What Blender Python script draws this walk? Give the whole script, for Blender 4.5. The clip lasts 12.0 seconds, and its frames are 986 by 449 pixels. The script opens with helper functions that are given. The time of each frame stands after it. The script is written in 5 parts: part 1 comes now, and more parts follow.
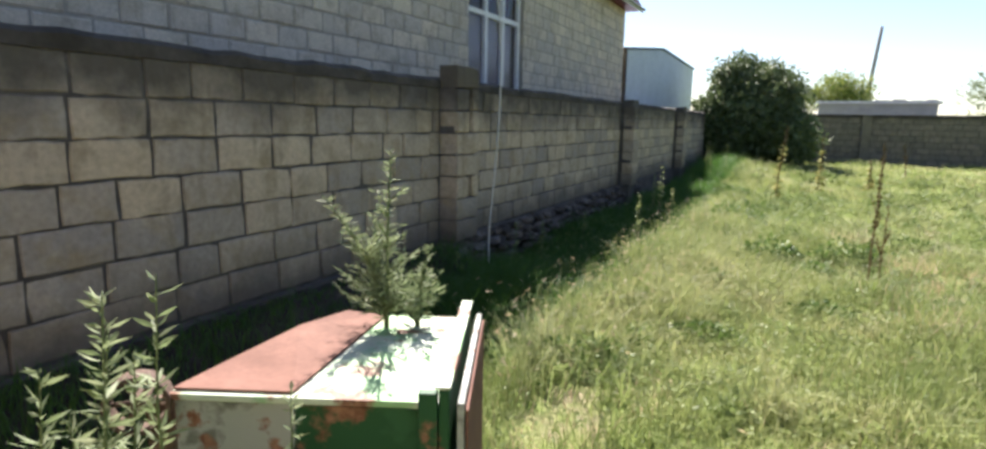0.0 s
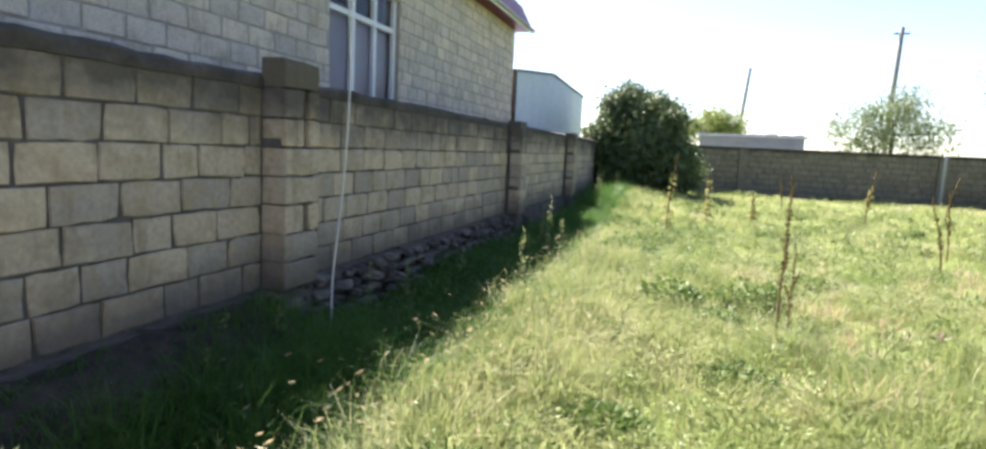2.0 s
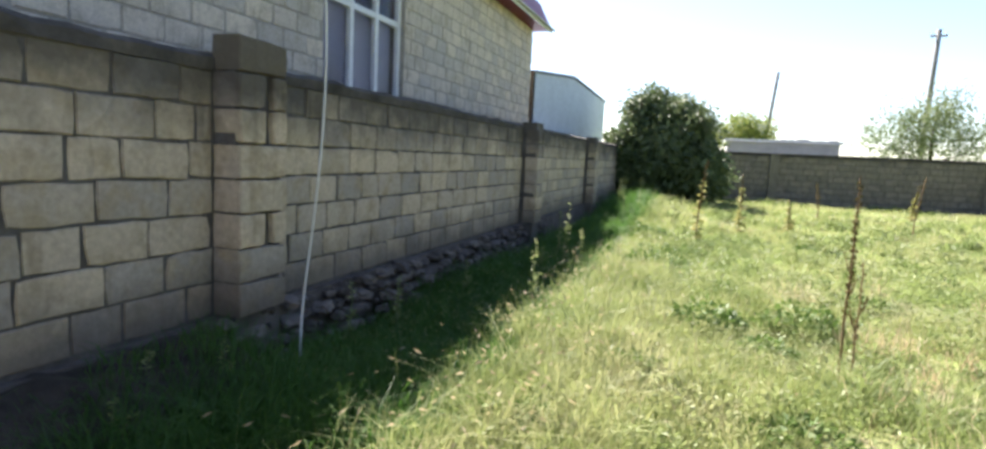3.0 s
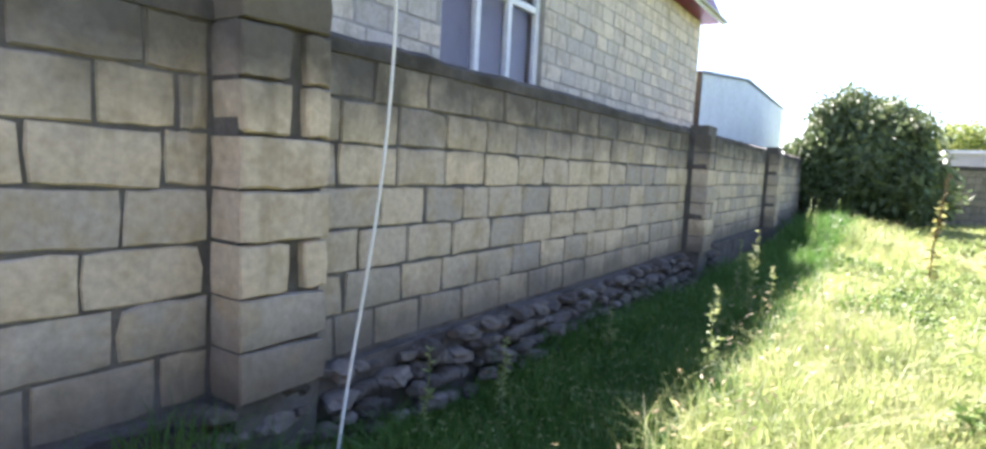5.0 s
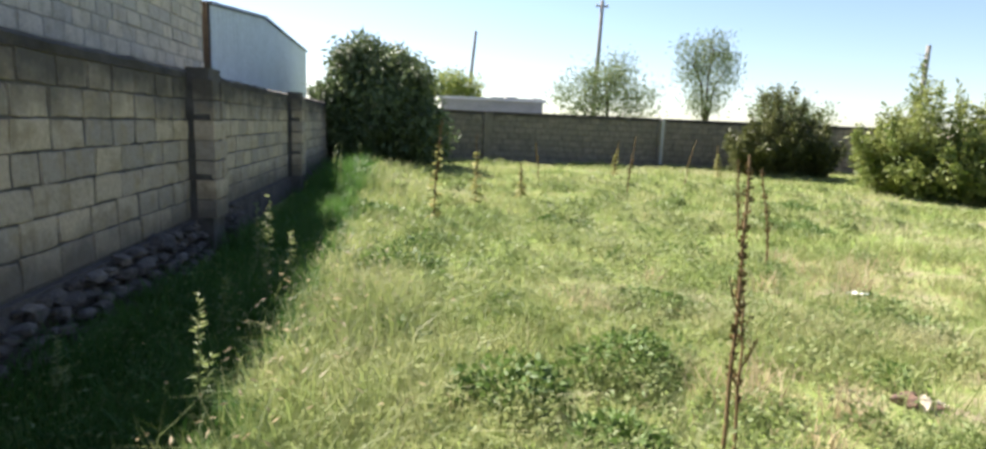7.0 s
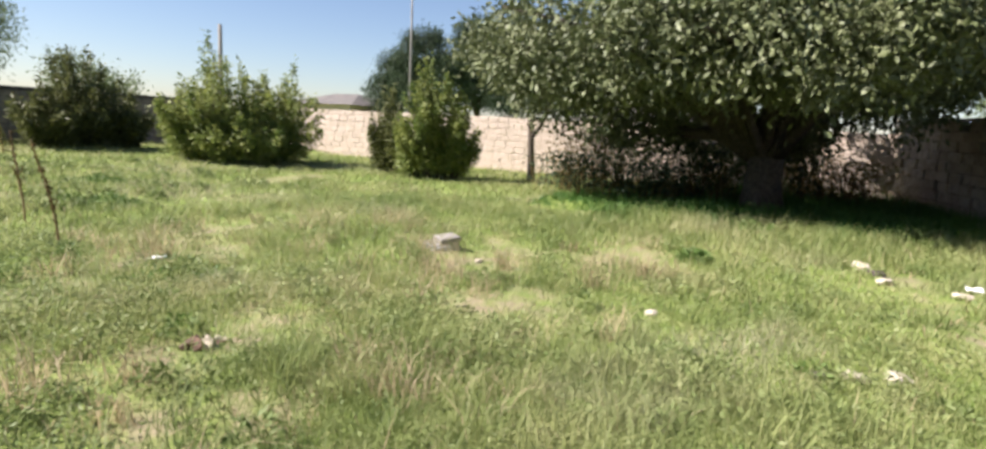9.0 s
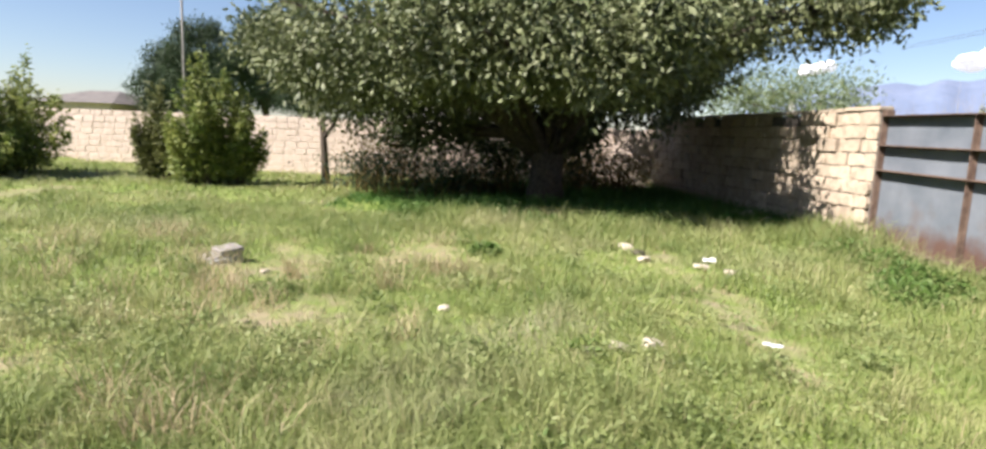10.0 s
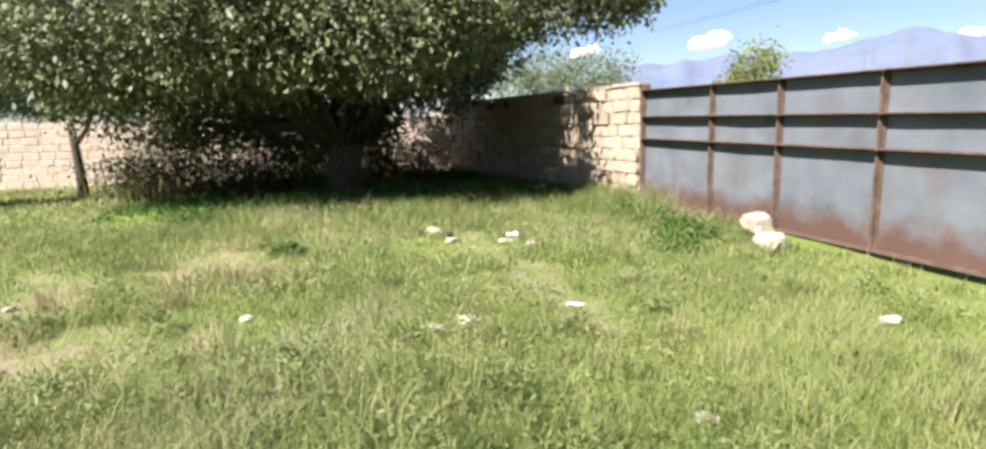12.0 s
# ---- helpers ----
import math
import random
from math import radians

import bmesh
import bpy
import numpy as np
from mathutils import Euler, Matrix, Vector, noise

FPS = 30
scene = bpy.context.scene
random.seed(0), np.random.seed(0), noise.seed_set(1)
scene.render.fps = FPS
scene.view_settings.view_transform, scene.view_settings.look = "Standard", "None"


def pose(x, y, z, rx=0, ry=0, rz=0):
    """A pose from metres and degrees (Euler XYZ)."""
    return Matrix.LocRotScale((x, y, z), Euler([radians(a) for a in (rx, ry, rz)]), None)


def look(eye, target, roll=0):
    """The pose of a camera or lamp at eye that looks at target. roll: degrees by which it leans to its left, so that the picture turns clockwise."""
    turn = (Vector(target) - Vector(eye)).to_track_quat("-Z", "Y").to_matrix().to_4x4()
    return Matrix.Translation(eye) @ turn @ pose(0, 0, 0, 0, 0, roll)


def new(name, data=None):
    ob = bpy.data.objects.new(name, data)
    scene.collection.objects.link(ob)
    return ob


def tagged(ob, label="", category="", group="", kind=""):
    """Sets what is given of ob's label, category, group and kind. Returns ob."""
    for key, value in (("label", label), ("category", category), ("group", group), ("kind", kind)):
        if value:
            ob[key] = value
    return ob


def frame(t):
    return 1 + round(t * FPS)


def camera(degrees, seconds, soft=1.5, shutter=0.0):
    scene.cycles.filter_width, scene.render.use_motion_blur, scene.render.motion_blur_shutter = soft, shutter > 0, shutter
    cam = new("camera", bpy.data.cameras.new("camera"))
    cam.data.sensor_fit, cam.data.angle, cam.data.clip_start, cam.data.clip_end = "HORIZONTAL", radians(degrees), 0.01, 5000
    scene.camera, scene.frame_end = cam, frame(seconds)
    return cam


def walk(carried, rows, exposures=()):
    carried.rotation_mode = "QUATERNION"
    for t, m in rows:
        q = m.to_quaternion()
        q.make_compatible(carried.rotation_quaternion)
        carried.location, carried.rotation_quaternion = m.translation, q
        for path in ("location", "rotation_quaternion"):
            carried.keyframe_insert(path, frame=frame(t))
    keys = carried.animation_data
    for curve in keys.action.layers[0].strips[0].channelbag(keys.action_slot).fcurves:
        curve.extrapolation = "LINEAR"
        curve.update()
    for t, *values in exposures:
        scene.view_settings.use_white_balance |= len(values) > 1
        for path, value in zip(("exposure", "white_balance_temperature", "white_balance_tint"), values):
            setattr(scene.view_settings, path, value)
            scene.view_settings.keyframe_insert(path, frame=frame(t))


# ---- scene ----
cam = camera(78.6, 12.0, soft=2.9)
PATH = [
    (0, (3.059, 0.065, 1.563), (2.163, 1.821, 1.221), 1.0),
    (0.5, (3.015, 0.189, 1.555), (2.071, 1.935, 1.305), 0.7),
    (1, (3.018, 0.553, 1.551), (2.074, 2.292, 1.264), 2.8),
    (1.5, (3.014, 0.884, 1.47), (2.261, 2.717, 1.203), 3.1),
    (2, (2.844, 1.326, 1.505), (2.26, 3.222, 1.253), 2.8),
    (2.5, (2.801, 1.745, 1.42), (2.153, 3.624, 1.193), 1.6),
    (3, (2.718, 2.139, 1.445), (2.066, 4.016, 1.215), 2.8),
    (3.5, (2.554, 2.606, 1.362), (1.848, 4.466, 1.158), 4.1),
    (5.5, (2.136, 3.95, 1.38), (0.98, 5.566, 1.157), 2.1),
    (6, (2.232, 4.254, 1.404), (1.125, 5.895, 1.119), 1.8),
    (6.5, (2.263, 4.329, 1.359), (1.693, 6.223, 1.065), -0.2),
    (7, (2.263, 4.537, 1.504), (2.541, 6.490, 1.179), 2.3),
    (7.5, (2.458, 4.612, 1.411), (3.389, 6.353, 1.094), 1.6),
    (7.6, (2.486, 4.634, 1.41), (3.513, 6.325, 1.112), 1.7),
    (9.3, (2.556, 4.236, 1.508), (4.439, 4.841, 1.215), 2.0),
    (9.5, (2.553, 4.203, 1.519), (4.476, 4.688, 1.258), 1.2),
    (10, (2.631, 4.186, 1.492), (4.601, 4.356, 1.196), 2.2),
    (10.5, (2.616, 4.12, 1.492), (4.587, 4.243, 1.175), 0.1),
    (11, (2.665, 4.106, 1.489), (4.638, 4.101, 1.159), 0.3),
    (11.5, (2.694, 4.113, 1.445), (4.648, 3.894, 1.078), -0.4),
    (12, (2.702, 4.168, 1.456), (4.621, 3.71, 1.131), -1.3),
]
EXPOSURES = [(0.0, 1.9, 6450, 16), (0.5, 2.3, 6400, 17), (1.0, 2.65, 6400, 18), (2.0, 2.4, 6400, 18), (2.5, 2.35, 6450, 17), (3.6, 2.5, 6450, 17), (5.5, 3.35, 6200, 25), (6.1, 3.35, 6200, 25), (6.5, 3.0, 6300, 20),
             (7.0, 1.95, 6450, 16), (7.5, 1.45, 6500, 17), (9.3, 1.5, 6380, 18), (12.0, 1.55, 6400, 17)]
walk(cam, [(t, look(eye, target, roll)) for t, eye, target, roll in PATH], EXPOSURES)

# world, sun, exposure
SUN_DIR = Vector((-0.55, 0.85, 1.0)).normalized()
world = bpy.data.worlds.new("sky")
scene.world = world
world.use_nodes = True
wn = world.node_tree.nodes
sky = wn.new("ShaderNodeTexSky")
sky.sky_type = "NISHITA"
sky.sun_disc = False
sky.sun_elevation = math.asin(SUN_DIR.z)
sky.sun_rotation = math.atan2(SUN_DIR.x, SUN_DIR.y)
sky.dust_density = 0.5
sky.ozone_density = 2.2
sky.altitude = 300
sky.air_density = 1.0
world.node_tree.links.new(sky.outputs[0], wn["Background"].inputs[0])
wn["Background"].inputs[1].default_value = 0.05
sun = new("sun", bpy.data.lights.new("sun", "SUN"))
sun.data.energy = 5.0
sun.data.angle = radians(0.6)
sun.data.color = (1.0, 0.95, 0.86)
sun.matrix_world = look(SUN_DIR * 60, (0, 0, 0))


# ---------- materials ----------
def nodes_of(m):
    return m.node_tree.nodes, m.node_tree.links


def base_mat(name, rough=0.85, metal=0.0):
    m = bpy.data.materials.new(name)
    m.use_nodes = True
    b = m.node_tree.nodes["Principled BSDF"]
    b.inputs["Roughness"].default_value = rough
    b.inputs["Metallic"].default_value = metal
    b.inputs["Specular IOR Level"].default_value = 0.25
    return m, b


def ramp(n, stops):
    r = n.new("ShaderNodeValToRGB")
    e = r.color_ramp.elements
    while len(e) < len(stops):
        e.new(0.5)
    for el, (p, c) in zip(e, stops):
        el.position = p
        el.color = (*c, 1)
    return r


def noise_node(n, l, scale, detail=4.0, vec=None, rough=0.6):
    t = n.new("ShaderNodeTexNoise")
    t.inputs["Scale"].default_value = scale
    t.inputs["Detail"].default_value = detail
    t.inputs["Roughness"].default_value = rough
    if vec is None:
        g = n.new("ShaderNodeNewGeometry")
        vec = g.outputs["Position"]
    l.new(vec, t.inputs["Vector"])
    return t.outputs["Fac"]


def mix(n, l, fac, a, b, mode="MIX"):
    x = n.new("ShaderNodeMix")
    x.data_type = "RGBA"
    x.blend_type = mode
    for sock, v in ((x.inputs["Factor"], fac), (x.inputs[6], a), (x.inputs[7], b)):
        if isinstance(v, (int, float)):
            sock.default_value = v
        elif isinstance(v, tuple):
            sock.default_value = (*v, 1)
        else:
            l.new(v, sock)
    return x.outputs[2]


def bump(n, l, b, height, strength=0.3, dist=0.01):
    u = n.new("ShaderNodeBump")
    u.inputs["Strength"].default_value = strength
    u.inputs["Distance"].default_value = dist
    l.new(height, u.inputs["Height"])
    l.new(u.outputs[0], b.inputs["Normal"])


def maprange(n, l, v, a, b_, c=0.0, d=1.0):
    r = n.new("ShaderNodeMapRange")
    for i, x in zip((1, 2, 3, 4), (a, b_, c, d)):
        r.inputs[i].default_value = x
    l.new(v, r.inputs[0])
    return r.outputs[0]


def stone_mat(name, c1, c2, dark, top=None, foot=None, rough=0.9, fine=28.0):
    """Rough masonry: tone per piece, blotches, grain, and lichen along the top courses where top=(z0, z1)."""
    m, b = base_mat(name, rough)
    n, l = nodes_of(m)
    info = n.new("ShaderNodeObjectInfo")
    geo = n.new("ShaderNodeNewGeometry")
    add = n.new("ShaderNodeMath")
    add.operation = "ADD"
    l.new(info.outputs["Random"], add.inputs[0])
    l.new(geo.outputs["Random Per Island"], add.inputs[1])
    fr = n.new("ShaderNodeMath")
    fr.operation = "FRACT"
    l.new(add.outputs[0], fr.inputs[0])
    r = ramp(n, [(0.0, c1), (0.55, tuple((a + q) / 2 for a, q in zip(c1, c2))), (1.0, c2)])
    l.new(fr.outputs[0], r.inputs[0])
    blot = noise_node(n, l, 5.0, 5.0)
    col = mix(n, l, maprange(n, l, blot, 0.48, 0.72), r.outputs[0], dark)
    scuff = maprange(n, l, noise_node(n, l, 2.1, 7.0, None, 0.7), 0.56, 0.70, 0.0, 0.45)
    col = mix(n, l, scuff, col, tuple(min(0.8, 1.18 * q) for q in c1))
    streak = n.new("ShaderNodeVectorMath")
    streak.operation = "MULTIPLY"
    l.new(geo.outputs["Position"], streak.inputs[0])
    streak.inputs[1].default_value = (9.0, 9.0, 1.6)
    sk = maprange(n, l, noise_node(n, l, 1.0, 5.0, streak.outputs[0]), 0.55, 0.72, 0.0, 0.55)
    col = mix(n, l, sk, col, tuple(0.72 * q for q in dark))
    grain = noise_node(n, l, fine, 3.0)
    gr = maprange(n, l, grain, 0.3, 0.7, 0.82, 1.1)
    gm = n.new("ShaderNodeCombineColor")
    for i in range(3):
        l.new(gr, gm.inputs[i])
    col = mix(n, l, 1.0, col, gm.outputs[0], "MULTIPLY")
    sep = n.new("ShaderNodeSeparateXYZ")
    l.new(geo.outputs["Position"], sep.inputs[0])
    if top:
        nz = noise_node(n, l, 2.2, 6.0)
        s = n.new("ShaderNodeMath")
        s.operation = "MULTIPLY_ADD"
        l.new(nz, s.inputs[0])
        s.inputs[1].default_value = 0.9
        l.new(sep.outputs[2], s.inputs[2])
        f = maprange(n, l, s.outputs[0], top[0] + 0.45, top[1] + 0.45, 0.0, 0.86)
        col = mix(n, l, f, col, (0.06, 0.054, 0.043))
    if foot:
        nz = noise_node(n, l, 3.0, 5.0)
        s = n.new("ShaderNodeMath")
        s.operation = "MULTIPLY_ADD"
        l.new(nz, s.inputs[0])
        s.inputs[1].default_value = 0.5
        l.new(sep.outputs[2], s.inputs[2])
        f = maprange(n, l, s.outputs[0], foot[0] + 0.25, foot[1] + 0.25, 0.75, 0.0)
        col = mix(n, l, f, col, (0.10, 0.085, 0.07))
    l.new(col, b.inputs["Base Color"])
    bump(n, l, b, grain, 0.45, 0.008)
    return m


def simple_mat(name, c1, c2, scale=8.0, rough=0.8, metal=0.0, bumps=0.2):
    m, b = base_mat(name, rough, metal)
    n, l = nodes_of(m)
    big = noise_node(n, l, scale, 5.0)
    fine = noise_node(n, l, scale * 9, 3.0)
    r = ramp(n, [(0.32, c1), (0.68, c2)])
    l.new(big, r.inputs[0])
    col = mix(n, l, maprange(n, l, fine, 0.35, 0.75, 0.0, 0.35), r.outputs[0], tuple(0.5 * x for x in c1))
    l.new(col, b.inputs["Base Color"])
    if bumps:
        bump(n, l, b, fine, bumps, 0.004)
    return m


def leaf_mat(name, cols, rough=0.5, transl=0.35, spec=0.4):
    """Leaves or blades: a tone for each island, some light through them."""
    m, b = base_mat(name, rough)
    b.inputs["Specular IOR Level"].default_value = spec
    n, l = nodes_of(m)
    geo = n.new("ShaderNodeNewGeometry")
    r = ramp(n, [(i / (len(cols) - 1), c) for i, c in enumerate(cols)])
    l.new(geo.outputs["Random Per Island"], r.inputs[0])
    patch = noise_node(n, l, 0.7, 4.0)
    col = mix(n, l, maprange(n, l, patch, 0.40, 0.68, 0.0, 0.65), r.outputs[0], cols[-1])
    lush = noise_node(n, l, 1.9, 3.0)
    col = mix(n, l, maprange(n, l, lush, 0.50, 0.66, 0.0, 0.55), col, cols[0])
    l.new(col, b.inputs["Base Color"])
    tr = n.new("ShaderNodeBsdfTranslucent")
    l.new(col, tr.inputs["Color"])
    mx = n.new("ShaderNodeMixShader")
    mx.inputs[0].default_value = transl
    l.new(b.outputs[0], mx.inputs[1])
    l.new(tr.outputs[0], mx.inputs[2])
    l.new(mx.outputs[0], n["Material Output"].inputs["Surface"])
    return m


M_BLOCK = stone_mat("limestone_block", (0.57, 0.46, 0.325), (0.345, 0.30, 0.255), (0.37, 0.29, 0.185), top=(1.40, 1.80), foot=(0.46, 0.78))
M_MORTAR = simple_mat("cement_mortar", (0.075, 0.065, 0.055), (0.15, 0.135, 0.12), 6.0, 0.95, bumps=0.6)
M_CAP = simple_mat("weathered_cement_cap", (0.045, 0.04, 0.034), (0.12, 0.105, 0.09), 3.0, 0.95, bumps=0.8)
M_HOUSE = stone_mat("house_block", (0.66, 0.575, 0.46), (0.48, 0.44, 0.39), (0.40, 0.345, 0.27), fine=45.0)
M_PINK = stone_mat("pinkish_block", (0.56, 0.465, 0.385), (0.50, 0.41, 0.335), (0.46, 0.38, 0.30), fine=30.0)
M_FARB = stone_mat("grey_block", (0.29, 0.245, 0.185), (0.22, 0.19, 0.145), (0.16, 0.135, 0.105), top=(1.75, 2.1), fine=30.0)
M_BACK = stone_mat("tan_block", (0.46, 0.385, 0.285), (0.35, 0.29, 0.215), (0.27, 0.215, 0.155), fine=45.0)
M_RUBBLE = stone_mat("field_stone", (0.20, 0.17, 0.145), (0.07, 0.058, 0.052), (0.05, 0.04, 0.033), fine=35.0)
M_PALE = stone_mat("pale_stone", (0.54, 0.48, 0.39), (0.42, 0.37, 0.295), (0.34, 0.295, 0.225), fine=30.0)
M_BARK = simple_mat("bark", (0.05, 0.04, 0.03), (0.11, 0.09, 0.07), 14.0, 0.95, bumps=0.8)
M_STEM = simple_mat("green_stem", (0.10, 0.14, 0.05), (0.17, 0.20, 0.09), 20.0, 0.7)
M_DRY = simple_mat("dry_stem", (0.16, 0.10, 0.05), (0.28, 0.19, 0.10), 25.0, 0.85)
M_RUST = simple_mat("rusted_iron", (0.085, 0.055, 0.042), (0.19, 0.135, 0.10), 9.0, 0.85, 0.2, 0.4)
M_SHED = simple_mat("painted_sheet", (0.52, 0.58, 0.64), (0.60, 0.66, 0.72), 1.5, 0.5, 0.0, 0.03)
M_ROOF = simple_mat("maroon_roof_sheet", (0.16, 0.015, 0.035), (0.22, 0.025, 0.05), 2.0, 0.45, 0.1, 0.05)
M_WHITE = simple_mat("white_plastic", (0.72, 0.72, 0.72), (0.80, 0.80, 0.80), 3.0, 0.4, 0.0, 0.02)
M_POLE = simple_mat("weathered_pole", (0.16, 0.15, 0.14), (0.26, 0.25, 0.23), 5.0, 0.9)
M_CONC = simple_mat("pale_concrete", (0.42, 0.41, 0.39), (0.55, 0.54, 0.51), 3.0, 0.9)


def grass_colours(name, cols, transl=0.4, pale=None):
    """Blades: the tone goes by patches of a few decimetres to metres, a little from blade to blade."""
    m, b = base_mat(name, 0.55)
    b.inputs["Specular IOR Level"].default_value = 0.3
    n, l = nodes_of(m)
    geo = n.new("ShaderNodeNewGeometry")
    wide = noise_node(n, l, 0.55, 5.0, None, 0.62)
    tuft = noise_node(n, l, 3.2, 3.0)
    add = n.new("ShaderNodeMath")
    add.operation = "MULTIPLY_ADD"
    l.new(tuft, add.inputs[0])
    add.inputs[1].default_value = 0.55
    l.new(wide, add.inputs[2])
    own = n.new("ShaderNodeMath")
    own.operation = "MULTIPLY_ADD"
    l.new(geo.outputs["Random Per Island"], own.inputs[0])
    own.inputs[1].default_value = 0.16
    l.new(add.outputs[0], own.inputs[2])
    r = ramp(n, [(i / (len(cols) - 1), c) for i, c in enumerate(cols)])
    l.new(maprange(n, l, own.outputs[0], 0.62, 1.10), r.inputs[0])
    col = r.outputs[0]
    if pale:
        col = mix(n, l, maprange(n, l, noise_node(n, l, 0.33, 4.0), 0.54, 0.68, 0.0, 0.6), col, pale)
    l.new(col, b.inputs["Base Color"])
    tr = n.new("ShaderNodeBsdfTranslucent")
    l.new(col, tr.inputs["Color"])
    mx = n.new("ShaderNodeMixShader")
    mx.inputs[0].default_value = transl
    l.new(b.outputs[0], mx.inputs[1])
    l.new(tr.outputs[0], mx.inputs[2])
    l.new(mx.outputs[0], n["Material Output"].inputs["Surface"])
    return m


M_GRASS = grass_colours("grass", [(0.13, 0.185, 0.052), (0.22, 0.27, 0.088), (0.31, 0.335, 0.135), (0.41, 0.39, 0.21)], 0.42, (0.46, 0.42, 0.29))
# Darker, greener copy of the grass: shade is put into its colour.
M_SHADEGRASS = grass_colours("shade_darkened_grass", [(0.04, 0.105, 0.018), (0.065, 0.145, 0.026), (0.10, 0.19, 0.04)])
M_STRAW = grass_colours("straw_grass", [(0.34, 0.275, 0.155), (0.44, 0.36, 0.22), (0.30, 0.27, 0.14)])
M_WEED = grass_colours("weed_leaf", [(0.14, 0.20, 0.065), (0.225, 0.275, 0.10), (0.33, 0.35, 0.165)])
M_BROAD = leaf_mat("broad_leaf", [(0.06, 0.078, 0.03), (0.115, 0.138, 0.055), (0.20, 0.22, 0.11)], 0.55, 0.14, 0.35)
M_DARKLEAF = leaf_mat("dark_leaf", [(0.05, 0.078, 0.028), (0.10, 0.145, 0.055), (0.19, 0.23, 0.11)], 0.6, 0.2, 0.25)
M_BUSH = leaf_mat("bush_leaf", [(0.085, 0.135, 0.032), (0.16, 0.205, 0.05), (0.28, 0.30, 0.09)], 0.55, 0.35, 0.3)
M_PINE = leaf_mat("pine_needles", [(0.03, 0.05, 0.025), (0.05, 0.075, 0.035)], 0.6, 0.15, 0.2)
M_HAZETREE = leaf_mat("pale_tree_leaf", [(0.10, 0.14, 0.06), (0.15, 0.19, 0.09), (0.19, 0.22, 0.12)], 0.6, 0.35, 0.2)


M_OLIVE = leaf_mat("olive_leaf", [(0.06, 0.075, 0.025), (0.10, 0.11, 0.035), (0.15, 0.16, 0.055)], 0.5, 0.25, 0.3)


def ground_material():
    m, b = base_mat("turf_soil", 0.95)
    n, l = nodes_of(m)
    geo = n.new("ShaderNodeNewGeometry")
    pos = geo.outputs["Position"]
    big = noise_node(n, l, 0.35, 4.0, pos)
    mid = noise_node(n, l, 2.5, 5.0, pos)
    fine = noise_node(n, l, 30.0, 4.0, pos)
    r = ramp(n, [(0.30, (0.10, 0.16, 0.03)), (0.52, (0.16, 0.21, 0.05)), (0.72, (0.27, 0.25, 0.12))])
    l.new(mid, r.inputs[0])
    col = mix(n, l, maprange(n, l, big, 0.4, 0.65, 0.0, 0.5), r.outputs[0], (0.17, 0.23, 0.045))
    att = n.new("ShaderNodeAttribute")
    att.attribute_name = "bare"
    soil = ramp(n, [(0.3, (0.20, 0.155, 0.105)), (0.7, (0.31, 0.245, 0.175))])
    l.new(fine, soil.inputs[0])
    tear = n.new("ShaderNodeMath")
    tear.operation = "MULTIPLY"
    l.new(att.outputs["Fac"], tear.inputs[0])
    l.new(maprange(n, l, noise_node(n, l, 4.0, 6.0, pos), 0.38, 0.62, 0.05, 0.85), tear.inputs[1])
    col = mix(n, l, tear.outputs[0], col, soil.outputs[0])
    l.new(col, b.inputs["Base Color"])
    bump(n, l, b, fine, 0.9, 0.03)
    return m


M_GROUND = ground_material()


# ---------- mesh helpers ----------
def mesh_from(name, verts, faces, mat, smooth=False):
    me = bpy.data.meshes.new(name)
    me.from_pydata([tuple(v) for v in verts], [], faces)
    me.materials.append(mat)
    if smooth:
        me.polygons.foreach_set("use_smooth", [True] * len(me.polygons))
    me.update()
    return me


def part(name, bm, material, parent=None, label="", smooth=False):
    me = bpy.data.meshes.new(name)
    bmesh.ops.recalc_face_normals(bm, faces=bm.faces[:])
    bm.to_mesh(me)
    bm.free()
    me.materials.append(material)
    if smooth:
        me.polygons.foreach_set("use_smooth", [True] * len(me.polygons))
    ob = new(name, me)
    if parent:
        ob.parent = parent
    if label:
        ob["label"] = label
    return ob


def bm_box(lo, hi, bevel=0.0, bm=None, m=None):
    bm = bm or bmesh.new()
    made = bmesh.ops.create_cube(bm, size=1.0)["verts"]
    c = [(a + b) / 2 for a, b in zip(lo, hi)]
    s = [b - a for a, b in zip(lo, hi)]
    for v in made:
        v.co = Vector((v.co.x * s[0] + c[0], v.co.y * s[1] + c[1], v.co.z * s[2] + c[2]))
    if bevel:
        es = list({e for v in made for e in v.link_edges})
        out = bmesh.ops.bevel(bm, geom=es, offset=bevel, segments=2, profile=0.6, affect="EDGES")
        made = list({v for f in out["faces"] for v in f.verts} | {v for v in made if v.is_valid})
    if m is not None:
        bmesh.ops.transform(bm, matrix=m, verts=[v for v in made if v.is_valid])
    return bm


